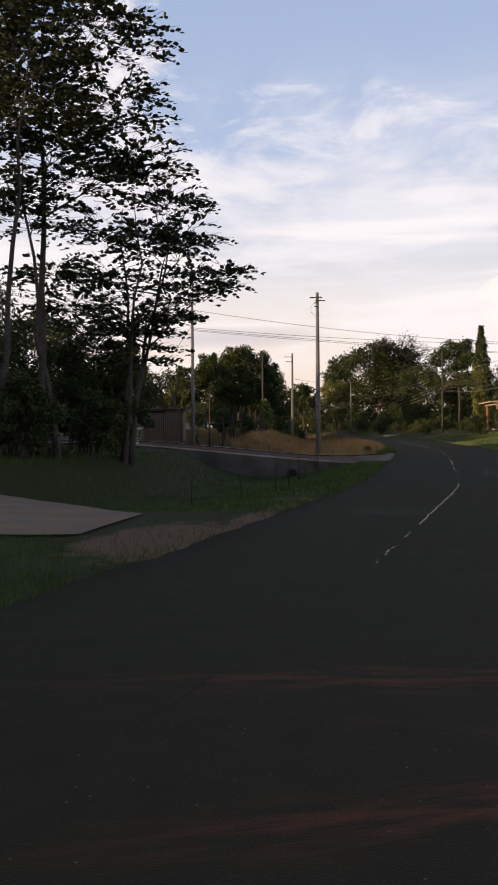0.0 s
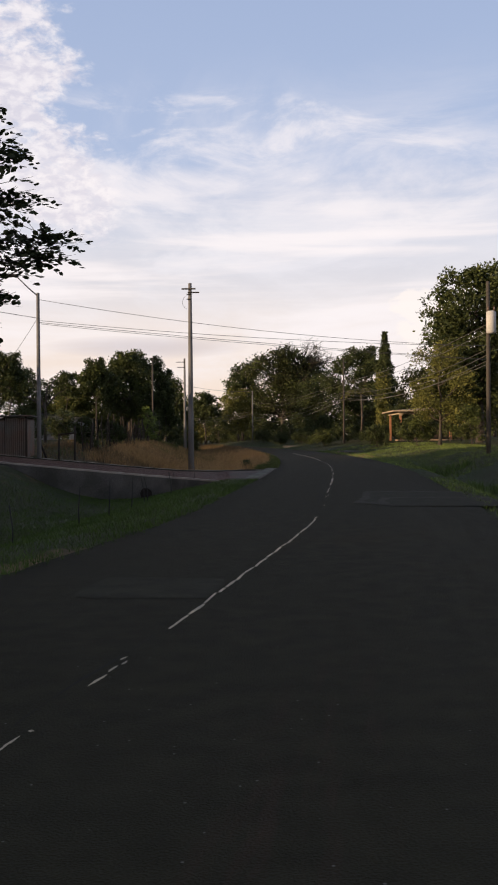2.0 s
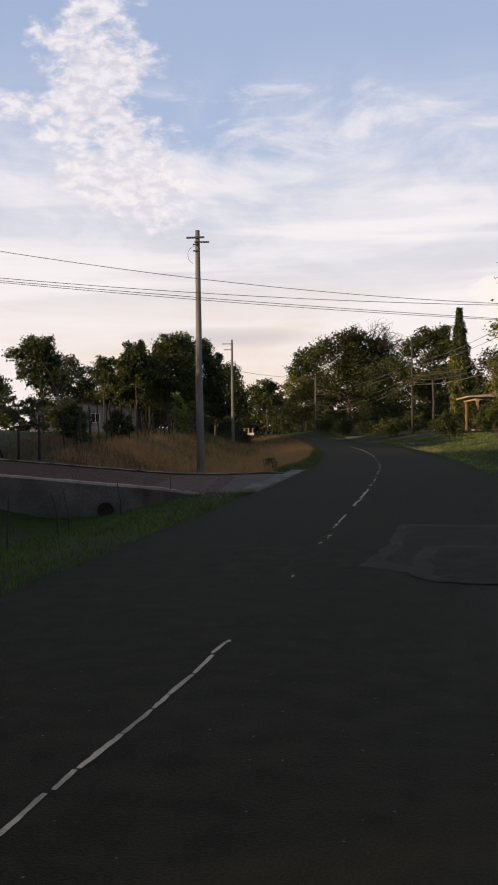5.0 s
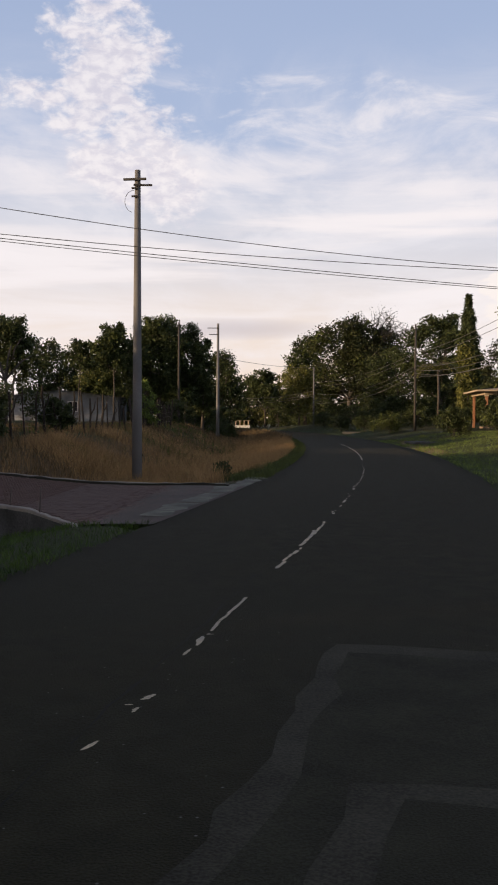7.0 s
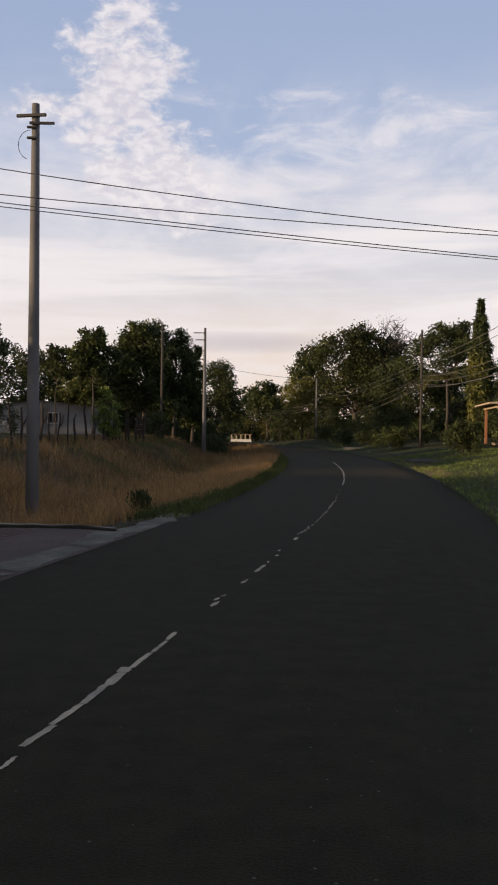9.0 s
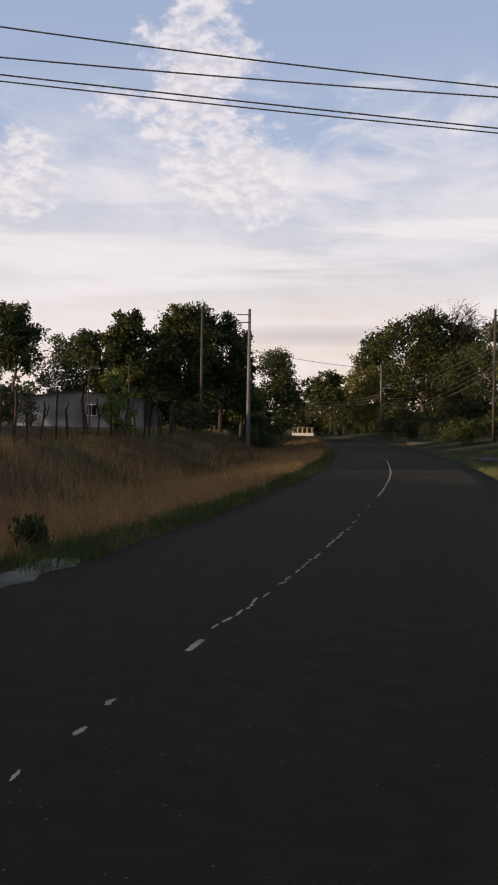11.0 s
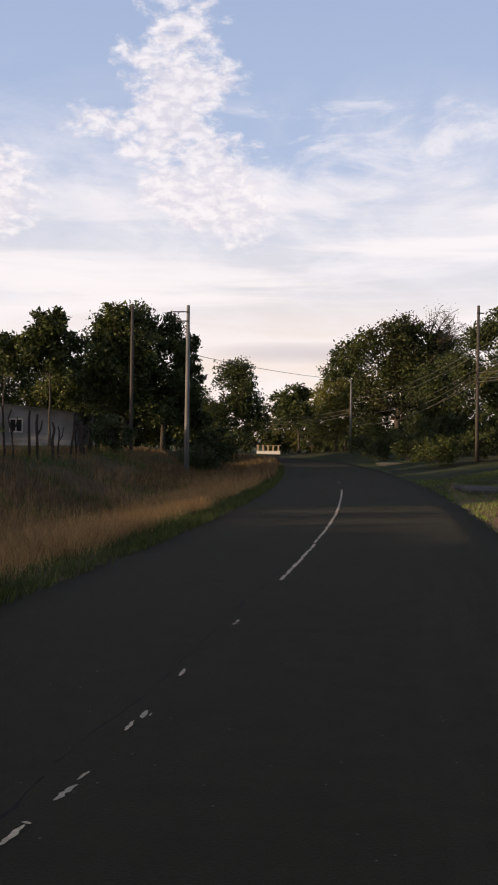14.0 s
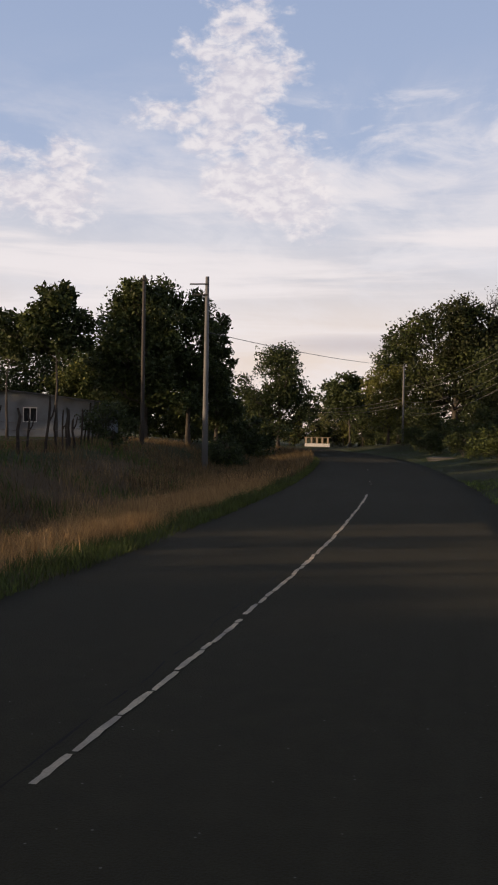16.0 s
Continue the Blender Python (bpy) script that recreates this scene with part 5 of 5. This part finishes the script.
def build_shed():
    x0, y0 = -7.55, 52.6
    z = 0.42
    ob = thing("shed", (x0, y0, z), "small patched zinc-sheet shed beside the driveway", "shed", rz=2)
    a = corrugated("sheet", 1.15, 2.0, ZINC, ob)
    a.location = (0, 0, -0.1)
    b = corrugated("sheet", 0.95, 2.12, ZINC, ob)
    b.location = (1.17, 0.03, -0.1)
    side = corrugated("side_sheet", 2.4, 2.05, ZINC, ob)
    side.matrix_basis = pose(2.14, 0.08, -0.1, 0, 0, 90)
    side = corrugated("side_sheet", 2.4, 2.05, ZINC, ob)
    side.matrix_basis = pose(0.0, 0.08, -0.1, 0, 0, 90)
    bm = box(bmesh.new(), (-0.25, -0.25, 2.08), (2.4, 2.7, 2.13), 0.01)
    part("roof", bm, ZINC, ob, "rusty flat zinc roof")
    for px in (0.03, 1.15, 2.1):
        part("corner_post", box(bmesh.new(), (px - 0.04, 0.04, -0.2), (px + 0.04, 0.12, 2.08), 0.008), POST_AND_SHADE_WOOD, ob)
    part("back_wall", box(bmesh.new(), (0.02, 2.44, -0.1), (2.12, 2.5, 2.06)), ZINC, ob)
    # little window hole, its inner shade painted as a dark board
    part("hatch", box(bmesh.new(), (0.3, -0.06, 1.1), (0.65, -0.025, 1.5), 0.005), SHADE_DARK, ob, "dark board painted as shade in a hatch")
    # poles of a gate beside it
    g = thing("gate_frame", (-4.2, 52.4, 0.45), "rough timber gate frame beside the slim pole", "gate")
    for p, q, r in [((0.3, 0, -0.2), (0.3, 0.02, 1.25), 0.05), ((1.0, 0.1, -0.2), (1.02, 0.1, 1.6), 0.05)]:
        link("post", tubes_mesh("post", [([Vector(p), Vector(q)], [r, r * 0.9])], POST_AND_SHADE_WOOD, 7), g)
    link("rail", tubes_mesh("rail", [([Vector((0.25, 0, 1.2)), Vector((1.1, 0.1, 1.28))], [0.04, 0.04])], POST_AND_SHADE_WOOD, 7), g)
    link("brace", tubes_mesh("brace", [([Vector((-0.75, 0.2, 1.25)), Vector((-0.2, 0.1, -0.1))], [0.05, 0.045])], POST_AND_SHADE_WOOD, 7), g)
    # small white marker by the bank
    m = thing("marker_post", (-6.7, 45.1, 0.73), "short white-painted marker post by the wall", "post")
    part("shaft", box(bmesh.new(), (-0.05, -0.05, -0.2), (0.05, 0.05, 0.55), 0.012), FRAME_WHITE, m)


def window(parent, x, y, z, w, h, face="front"):
    f = 0.06
    fr = bmesh.new()
    box(fr, (x - w / 2, y - 0.05, z), (x + w / 2, y + 0.03, z + f), 0.005)
    box(fr, (x - w / 2, y - 0.05, z + h - f), (x + w / 2, y + 0.03, z + h), 0.005)
    for cx in (x - w / 2 + f / 2, x, x + w / 2 - f / 2):
        box(fr, (cx - f / 2, y - 0.047, z + f), (cx + f / 2, y + 0.027, z + h - f), 0.005)
    win = part("window", fr, FRAME_WHITE, parent, "white-framed two-pane window")
    for cx in (x - w / 4, x + w / 4):
        part("pane", box(bmesh.new(), (cx - w / 4 + f / 2, y - 0.01, z + f), (cx + w / 4 - f / 2, y + 0.004, z + h - f)), DARK_GLASS, win)


def build_left_house():
    z = 1.15
    ob = thing("house", (-10.6, 128.0, z), "low pale limewashed house with a shallow gabled metal roof", "house", rz=1)
    w, d, h, rx, rh = 12.0, 6.0, 2.55, -6.2, 3.25
    wall = bmesh.new()
    # front wall with an opening for the window
    wx, ww, wz, wh = -4.7, 1.05, 1.05, 1.05
    box(wall, (-w, 0, -0.4), (wx - ww / 2, 0.18, h))
    box(wall, (wx + ww / 2, 0, -0.4), (0, 0.18, h))
    box(wall, (wx - ww / 2, 0, -0.4), (wx + ww / 2, 0.18, wz))
    box(wall, (wx - ww / 2, 0, wz + wh), (wx + ww / 2, 0.18, h))
    part("front_wall", wall, WALL_WHITE, ob)
    for yy in (0.0, d - 0.18):
        g = bmesh.new()
        a = [g.verts.new((x, yy, zz)) for x, zz in ((-w, h), (0, h), (rx, rh))]
        b = [g.verts.new(v.co + Vector((0, 0.18, 0))) for v in a]
        g.faces.new(a), g.faces.new(b[::-1])
        for i in range(3):
            g.faces.new([a[i], b[i], b[(i + 1) % 3], a[(i + 1) % 3]])
        part("gable", g, WALL_WHITE, ob)
    part("side_wall", box(bmesh.new(), (-0.18, 0.182, -0.4), (0, d - 0.182, h)), WALL_WHITE, ob)
    part("side_wall", box(bmesh.new(), (-w, 0.182, -0.4), (-w + 0.18, d - 0.182, h)), WALL_WHITE, ob)
    part("back_wall", box(bmesh.new(), (-w, d - 0.18, -0.4), (0, d, h - 0.004)), WALL_WHITE, ob)
    window(ob, wx, 0.06, wz, ww, wh)
    # two sheets of roofing with an overhang
    for x0, x1 in ((-w - 0.4, rx), (0.4, rx)):
        z0 = h - 0.4 * (rh - h) / abs(rx) + 0.03
        r = bmesh.new()
        n = 14
        for i in range(n + 1):
            yy = -0.5 + (d + 1.0) * i / n
            dz = 0.03 * (i % 2)
            r.verts.new((x0, yy, z0 + dz)), r.verts.new((x1, yy, rh + 0.03 + dz))
        r.verts.ensure_lookup_table()
        for i in range(n):
            r.faces.new([r.verts[2 * i], r.verts[2 * i + 1], r.verts[2 * i + 3], r.verts[2 * i + 2]])
        bmesh.ops.solidify(r, geom=r.faces[:], thickness=0.05)
        part("roof", r, ZINC, ob, "weathered corrugated roof sheet")


def build_right_house():
    z = 0.95
    ob = thing("house", (22.9, 107.5, z), "sand-coloured bungalow with terracotta porch columns", "house", rz=-4)
    part("porch_floor", box(bmesh.new(), (-0.2, -0.2, -0.5), (9.0, 2.59, 0.1), 0.02), CONCRETE, ob)
    for px in (0.1, 1.5, 3.0, 5.2, 8.2):
        c = part("column", box(bmesh.new(), (px - 0.11, 0.1, 0.1), (px + 0.11, 0.32, 2.55), 0.02), ORANGE, ob, "terracotta porch column")
        part("capital", box(bmesh.new(), (px - 0.17, 0.04, 2.55), (px + 0.17, 0.38, 2.7), 0.02), WALL_SAND, c)
    part("beam", box(bmesh.new(), (-0.1, -0.02, 2.7), (9.0, 0.42, 2.95), 0.01), WALL_SAND, ob, "sand-rendered porch beam")
    for py in (8.8,):
        part("column", box(bmesh.new(), (-0.01, py, -0.5), (0.21, py + 0.22, 2.7), 0.02), ORANGE, ob, "terracotta porch column")
    part("beam", box(bmesh.new(), (-0.1, 0.43, 2.7), (0.32, 9.2, 2.95), 0.01), WALL_SAND, ob, "sand-rendered porch beam")
    # dark wood on the walls behind the porch puts its shade into the colour
    wall = bmesh.new()
    box(wall, (2.4, 2.6, -0.5), (3.0, 2.8, 3.0))
    box(wall, (3.9, 2.6, -0.5), (9.0, 2.8, 3.0))
    box(wall, (3.0, 2.6, 2.2), (3.9, 2.8, 3.0))
    part("front_wall", wall, POST_AND_SHADE_WOOD, ob, "brown house wall darkened to suggest porch shade")
    part("door", box(bmesh.new(), (3.0, 2.68, 0.1), (3.9, 2.74, 2.2)), POST_AND_SHADE_WOOD, ob, "dark timber door")
    part("side_wall", box(bmesh.new(), (2.4, 2.802, -0.5), (2.6, 9.0, 3.0)), POST_AND_SHADE_WOOD, ob)
    rf = bmesh.new()
    vs = [rf.verts.new(p) for p in [(-0.8, -0.8, 2.95), (9.6, -0.8, 2.95), (9.6, 9.4, 2.95), (-0.8, 9.4, 2.95), (3.2, 3.8, 3.35), (6.0, 3.8, 3.35)]]
    vt = [rf.verts.new(v.co + Vector((0, 0, 0.12))) for v in vs]
    for f in [(0, 1, 5, 4), (1, 2, 5), (2, 3, 4, 5), (3, 0, 4)]:
        rf.faces.new([vt[i] for i in f])
        rf.faces.new([vs[i] for i in f][::-1])
    for i in range(4):
        j = (i + 1) % 4
        rf.faces.new([vs[i], vs[j], vt[j], vt[i]])
    part("roof", rf, WALL_SAND, ob, "sun-bleached sand-coloured hipped roof")


def build_far_wall():
    ob = thing("garden_wall", (-2.4, 188, 0.0), "low white garden wall with pale posts beyond the bend", "wall")
    part("plinth", box(bmesh.new(), (0, 0, -0.4), (3.2, 0.25, 0.42), 0.02), FRAME_WHITE, ob)
    for i in range(5):
        part("pillar", box(bmesh.new(), (0.05 + i * 0.70, -0.05, 0.42), (0.27 + i * 0.70, 0.3, 1.16), 0.02), WALL_SAND, ob)
    part("coping", box(bmesh.new(), (-0.1, -0.08, 1.16), (3.3, 0.34, 1.22), 0.01), WALL_SAND, ob)


def build_culverts():
    for x, y, w, rz in ((15.3, 88.5, 3.4, 4), (13.4, 127, 3.0, -8)):
        z = ground_z(x, y)
        ob = thing("culvert", (x, y, z), "grey concrete slab bridging the roadside ditch", "culvert", "culverts", rz=rz)
        part("slab", box(bmesh.new(), (-0.9, -w / 2, -0.04), (1.3, w / 2, 0.10), 0.02), CONC_DARK, ob)
        for sy in (-w / 2 + 0.1, w / 2 - 0.1):
            part("headwall", box(bmesh.new(), (-0.8, sy - 0.1, -0.5), (1.2, sy + 0.1, -0.042), 0.01), CONC_DARK, ob)


def build_pipe():
    """The mouth of a drain pipe at the foot of the retaining wall."""
    ob = thing("drain_pipe", (0.5, 44.74, -0.66), "dark concrete drain pipe mouth in the retaining wall", "pipe")
    V, F = [], []
    n = 18
    for y, r in ((-0.16, 0.30), (-0.16, 0.235), (0.0, 0.23), (0.0, 0.30)):
        V += [(r * math.cos(2 * math.pi * k / n), y, r * math.sin(2 * math.pi * k / n)) for k in range(n)]
    for j in range(3):
        F += [(j * n + k, j * n + (k + 1) % n, (j + 1) * n + (k + 1) % n, (j + 1) * n + k) for k in range(n)]
    link("rim", mesh_of("rim", V, F, CONC_DARK), ob)
    # flat dark disc puts the shade of the bore into the colour
    V = [(0.232 * math.cos(2 * math.pi * k / n), -0.03, 0.232 * math.sin(2 * math.pi * k / n)) for k in range(n)]
    link("bore", mesh_of("bore", V, [tuple(range(n))], SHADE_DARK), ob, "dark disc painted as shade inside the pipe")


build_culverts()
build_pipe()
build_fences()
build_shed()
build_left_house()
build_right_house()
build_far_wall()


def build_bushes():
    L = "clipped leafy garden bush"
    for i, (x, y, h, r, m) in enumerate([(15.9, 114, 1.9, 1.7, LF_MID), (18.4, 116, 2.2, 1.6, LF_DARK), (14.6, 126, 1.8, 1.6, LF_DARK), (12.8, 136, 1.7, 1.6, LF_DARK), (20.2, 110, 1.3, 1.2, LF_DARK),
                                         (19.6, 84, 2.6, 1.3, LF_MID), (21.6, 75.5, 3.0, 1.4, LF_MID), (17.8, 92, 2.0, 1.2, LF_DARK), (22.6, 100, 2.4, 1.5, LF_DARK), (25.5, 70.5, 3.2, 1.6, LF_MID), (29, 66, 3.2, 1.6, LF_DARK), (22.4, 95, 3.0, 1.3, LF_DARK), (24.2, 92, 3.8, 1.7, LF_MID), (26.5, 97, 4.2, 2.0, LF_DARK), (19.4, 103, 1.6, 0.9, LF_DARK), (23.0, 104, 2.1, 1.0, LF_MID), (21.4, 99, 2.3, 1.0, LF_DARK), (24.6, 102, 2.6, 1.1, LF_DARK), (20.6, 106, 1.9, 0.9, LF_MID),
                                         (11.5, 150, 2.0, 2.0, LF_DARK), (15.0, 146, 2.4, 2.2, LF_DARK), (8.5, 190, 2.0, 2.4, LF_DARK)]):
        tree((x, y), h, r, 0.1, L, m, leaves=2600, size=0.22, seed=500 + i, n_lobes=10, trunk_r=0.04, stems=2, name="bush", category="bush", group="garden bushes")
    for i, (x, y, h, r, m) in enumerate([(-1.6, 84.7, 3.1, 0.95, SUN_TINT_GREEN), (-3.6, 60.5, 1.9, 0.8, LF_DARK), (-2.6, 66.5, 1.5, 0.7, LF_DARK), (-6.2, 70, 2.2, 1.2, LF_DARK), (-10.6, 82, 2.6, 1.4, LF_DARK),
                                         (-1.8, 104, 2.2, 1.4, LF_DARK), (0.8, 118, 1.8, 1.5, LF_DARK), (-1.5, 192, 4.8, 2.4, LF_YELLOW), (2.2, 193, 4.4, 2.2, LF_YELLOW), (-4.8, 191, 4.4, 2.4, LF_YELLOW), (0.6, 195, 5.2, 2.4, LF_MID), (5.0, 192, 4.2, 2.2, LF_YELLOW), (-8.0, 189, 3.6, 2.2, LF_MID), (-3.8, 140, 2.6, 2.0, LF_DARK), (-12, 100, 2.4, 1.6, LF_DARK), (1.2, 115, 1.5, 1.4, LF_DARK)]):
        tree((x, y), h, r, 0.12, "scrubby bush grown up along the fence", m, leaves=2200, size=0.20, seed=540 + i, n_lobes=9, trunk_r=0.04, stems=3, name="bush", category="bush", group="fence bushes")
    rng = np.random.default_rng(571)
    ob = thing("shrub", (4.87, 55.8, ground_z(4.87, 55.8) - 0.14), "small dark upright shrub in the dry grass by the road", "shrub")
    link("stem", tubes_mesh("stem", [([Vector((0, 0, -0.05)), Vector((0.06 * k, 0.03 * k, 0.45))], [0.010, 0.004]) for k in (-2, -1, 0, 1, 2)], BARK, 5), ob)
    q = rng.normal(size=(1500, 3)) * (0.10, 0.10, 0.15) + (0, 0, 0.30)
    q = q[(q[:, 2] > 0.03) & (q[:, 2] < 0.62)]
    link("foliage", quads_mesh("foliage", leaf_quads(q, 0.10, 0.35, rng, dirs=np.tile((0.0, 0.0, 1.0), (len(q), 1))), LF_DARK), ob)
    # bare crooked limbs beside the house
    rng = np.random.default_rng(61)
    ob = thing("dead_tree", (-9.2, 82, ground_z(-9.2, 82)), "dead grey tree with a few crooked bare limbs", "tree")
    tb = [([Vector((0, 0, -0.2)), Vector((0.1, 0, 1.8)), Vector((0.0, 0, 3.0))], [0.14, 0.12, 0.09])]
    for dx, dz in [(0.9, 2.4), (1.5, 1.4), (-0.8, 1.9), (-1.6, 0.9), (0.3, 2.0)]:
        tb.append(([Vector((0, 0, 2.6)), Vector((dx * 0.6, 0.1, 2.6 + dz * 0.75)), Vector((dx, 0.2, 2.6 + dz))], [0.08, 0.055, 0.025]))
    link("trunk", tubes_mesh("trunk", tb, BARK, 6), ob)


build_bushes()

# ------------------------------------------------------------------ grasses


def blades(name, pts, height, width, mat, rng, lean=0.35, label="", category="grass"):
    n = len(pts)
    h = height * rng.uniform(0.55, 1.25, n)
    a = rng.uniform(0, 2 * math.pi, n)
    s = np.stack([np.cos(a), np.sin(a), np.zeros(n)], 1) * (width * rng.uniform(0.6, 1.3, n))[:, None]
    tip = np.stack([rng.normal(0, lean, n) * h, rng.normal(0, lean, n) * h, h], 1)
    mid = tip * np.array([0.35, 0.35, 0.55])
    v = np.stack([pts - s * 0.5, pts + s * 0.5, pts + mid + s * 0.35, pts + mid - s * 0.35], 1)
    w = np.stack([pts + mid - s * 0.35, pts + mid + s * 0.35, pts + tip + s * 0.06, pts + tip - s * 0.06], 1)
    ob = link(name, quads_mesh(name, np.concatenate([v, w]), mat))
    return tagged(ob, label, category, kind="stuff")


def scatter(n, y0, y1, u0, u1, rng, density=None):
    """Points on the land between two stations and two distances from the centre line."""
    y = rng.uniform(y0, y1, n)
    u = rng.uniform(u0, u1, n)
    i = np.searchsorted(AXIS[:, 1], y).clip(1, len(AXIS) - 1)
    p = AXIS[i] + NRM[i] * u[:, None]
    p[:, 1] += y - AXIS[i, 1]
    if density is not None:
        keep = rng.random(n) < density(p[:, 0], p[:, 1], u)
        p = p[keep]
    clear = ~((p[:, 1] > drive_near(p[:, 0]) - 0.25) & (p[:, 1] < drive_far(p[:, 0]) + 0.2))
    slab = (p[:, 0] < -1.9) & (p[:, 1] > 12.9) & (p[:, 1] < 16.8 + (-p[:, 0] - 1.5) * 1.25) & (p[:, 0] > -14)
    soil = (p[:, 1] > 10.8) & (p[:, 1] < 17) & (p[:, 0] < 0.8) & (p[:, 0] > -2.6 + 0.5 * np.sin(p[:, 1] * 3)) & (p[:, 1] > 11.4 + 0.5 * np.sin(p[:, 0] * 4)) & (rng.random(len(p)) < 0.85)
    p = p[clear & ~slab & ~soil]
    return np.concatenate([p, land(p[:, 0], p[:, 1])[:, None] - 0.02], 1)


def patchy(scale, lo, hi, floor=0.0, phase=0.0):
    def f(x, y, u):
        v = 0.5 + 0.25 * np.sin(x * scale + 2 * np.sin(y * scale * 0.6 + phase)) + 0.25 * np.cos(y * scale * 1.3 + np.sin(x * scale + phase))
        return np.maximum(floor, smooth(v, lo, hi))
    return f


def build_grass():
    rng = np.random.default_rng(91)
    blades("verge_grass", scatter(95000, 5, 44.5, -9.5, -2.6, rng, patchy(0.8, 0.1, 0.7, 0.45)), 0.09, 0.011, GRASS_GREEN, rng, 0.5, "short green grass in the hollow beside the road")
    blades("verge_grass", scatter(16000, 16, 42, -18, -9, rng, patchy(0.5, 0.1, 0.7, 0.3)), 0.14, 0.018, GRASS_GREEN, rng, 0.5, "short green grass on the shaded bank")
    blades("dry_grass", scatter(120000, 51.3, 104, -6.4, -3.2, rng, lambda x, y, u: patchy(0.7, 0.25, 0.7, 0.2)(x, y, u) * np.where(y < 58, smooth(-u, 3.7, 4.8), 1.0)), 0.38, 0.0075, GRASS_DRY, rng, 0.42, "tall golden dry grass along the road")
    blades("dry_grass", scatter(72000, 51.6, 80, -11.5, -5.6, rng, lambda x, y, u: patchy(0.55, 0.35, 0.8, 0.06, 0.7)(x, y, u) * (1 - 0.85 * smooth(y, 66, 80))), 0.46, 0.010, GRASS_DRY, rng, 0.38, "golden dry grass filling the sunken field edge")
    blades("dry_grass", scatter(16000, 51.4, 100, -9.5, -3.6, rng, patchy(0.9, 0.5, 0.8, 0.03, 2.0)), 0.66, 0.008, GRASS_DRY, rng, 0.26, "clumps of taller pale dry grass stems")
    blades("field_grass", scatter(60000, 51.4, 125, -16, -5.6, rng, patchy(0.4, 0.2, 0.7, 0.25, 1.0)), 0.32, 0.018, GRASS_MIX, rng, 0.45, "tired brown and olive weeds in the field")
    blades("field_weeds", scatter(16000, 54, 112, -14, -5.0, rng, patchy(0.8, 0.55, 0.85, 0.0, 3.1)), 0.42, 0.022, GRASS_GREEN, rng, 0.4, "dark green weed clumps among the dry grass")
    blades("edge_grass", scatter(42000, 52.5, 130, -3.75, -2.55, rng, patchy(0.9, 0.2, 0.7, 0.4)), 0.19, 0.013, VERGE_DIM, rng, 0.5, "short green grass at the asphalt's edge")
    blades("far_grass", scatter(16000, 96, 160, -9, -2.9, rng), 0.55, 0.03, GRASS_MIX, rng, 0.25, "tall green and tan grass toward the bend")
    blades("verge_grass", scatter(52000, 16, 100, 3.35, 11.5, rng, patchy(0.6, 0.1, 0.6, 0.4)), 0.10, 0.024, SUN_TINT_GREEN, rng, 0.5, "short grass on the far verge, tinted as sunlit")
    blades("ditch_weeds", scatter(7000, 18, 58, 4.6, 6.8, rng, patchy(1.1, 0.4, 0.8, 0.1)), 0.34, 0.03, GRASS_GREEN, rng, 0.4, "rank green weeds in the roadside ditch")


build_grass()


def build_pavers():
    """Red pavers laid in running bond; those by the road are pieces of their own."""
    drive = bpy.data.objects["driveway"]
    rng = np.random.default_rng(15)
    me = bpy.data.meshes.new("paver")
    bm = box(bmesh.new(), (-0.098, -0.048, -0.03), (0.098, 0.048, 0.0), 0.006)
    bm.to_mesh(me)
    bm.free()
    me.materials.append(PAVER)
    spots = []
    for r in range(int(10.2 / 0.104)):
        y0 = 41.2 + r * 0.104
        for k in range(60):
            x = 4.9 - k * 0.206 - (0.103 if r % 2 else 0)
            y = y0 + (4.9 - x) * 0.06
            if y > drive_near(x) + 0.15 + 0.6 * max(0, x - 3.4) and y < drive_far(x) - 0.05 and x < road_edge_x(y) - 0.35:
                spots.append((x, y))
    spots.sort(key=lambda p: -p[0] + 0.25 * (p[1] - 44))
    near, rest = spots[:300], spots[300:4300]
    for x, y in near:
        ob = link("paver", me, drive)
        ob.matrix_basis = pose(x, y, float(drive_z(x)) + 0.018 + rng.normal(0, 0.0015), rng.normal(0, 0.25), 1.8 + rng.normal(0, 0.25), -3.4 + rng.normal(0, 0.5))
    q = []
    a = radians(-3.4)
    ax, ay = np.array([math.cos(a), math.sin(a), 0]) * 0.098, np.array([-math.sin(a), math.cos(a), 0]) * 0.048
    for x, y in rest:
        c = np.array([x, y, float(drive_z(x)) + 0.017 + rng.normal(0, 0.0012)])
        t = [c - ax - ay, c + ax - ay, c + ax + ay, c - ax + ay]
        q.append(t)
        for i in range(4):
            j = (i + 1) % 4
            q.append([t[i], t[i] - (0, 0, 0.03), t[j] - (0, 0, 0.03), t[j]])
    tagged(link("paver_field", quads_mesh("paver_field", np.array(q), PAVER), drive), kind="stuff")


build_pavers()
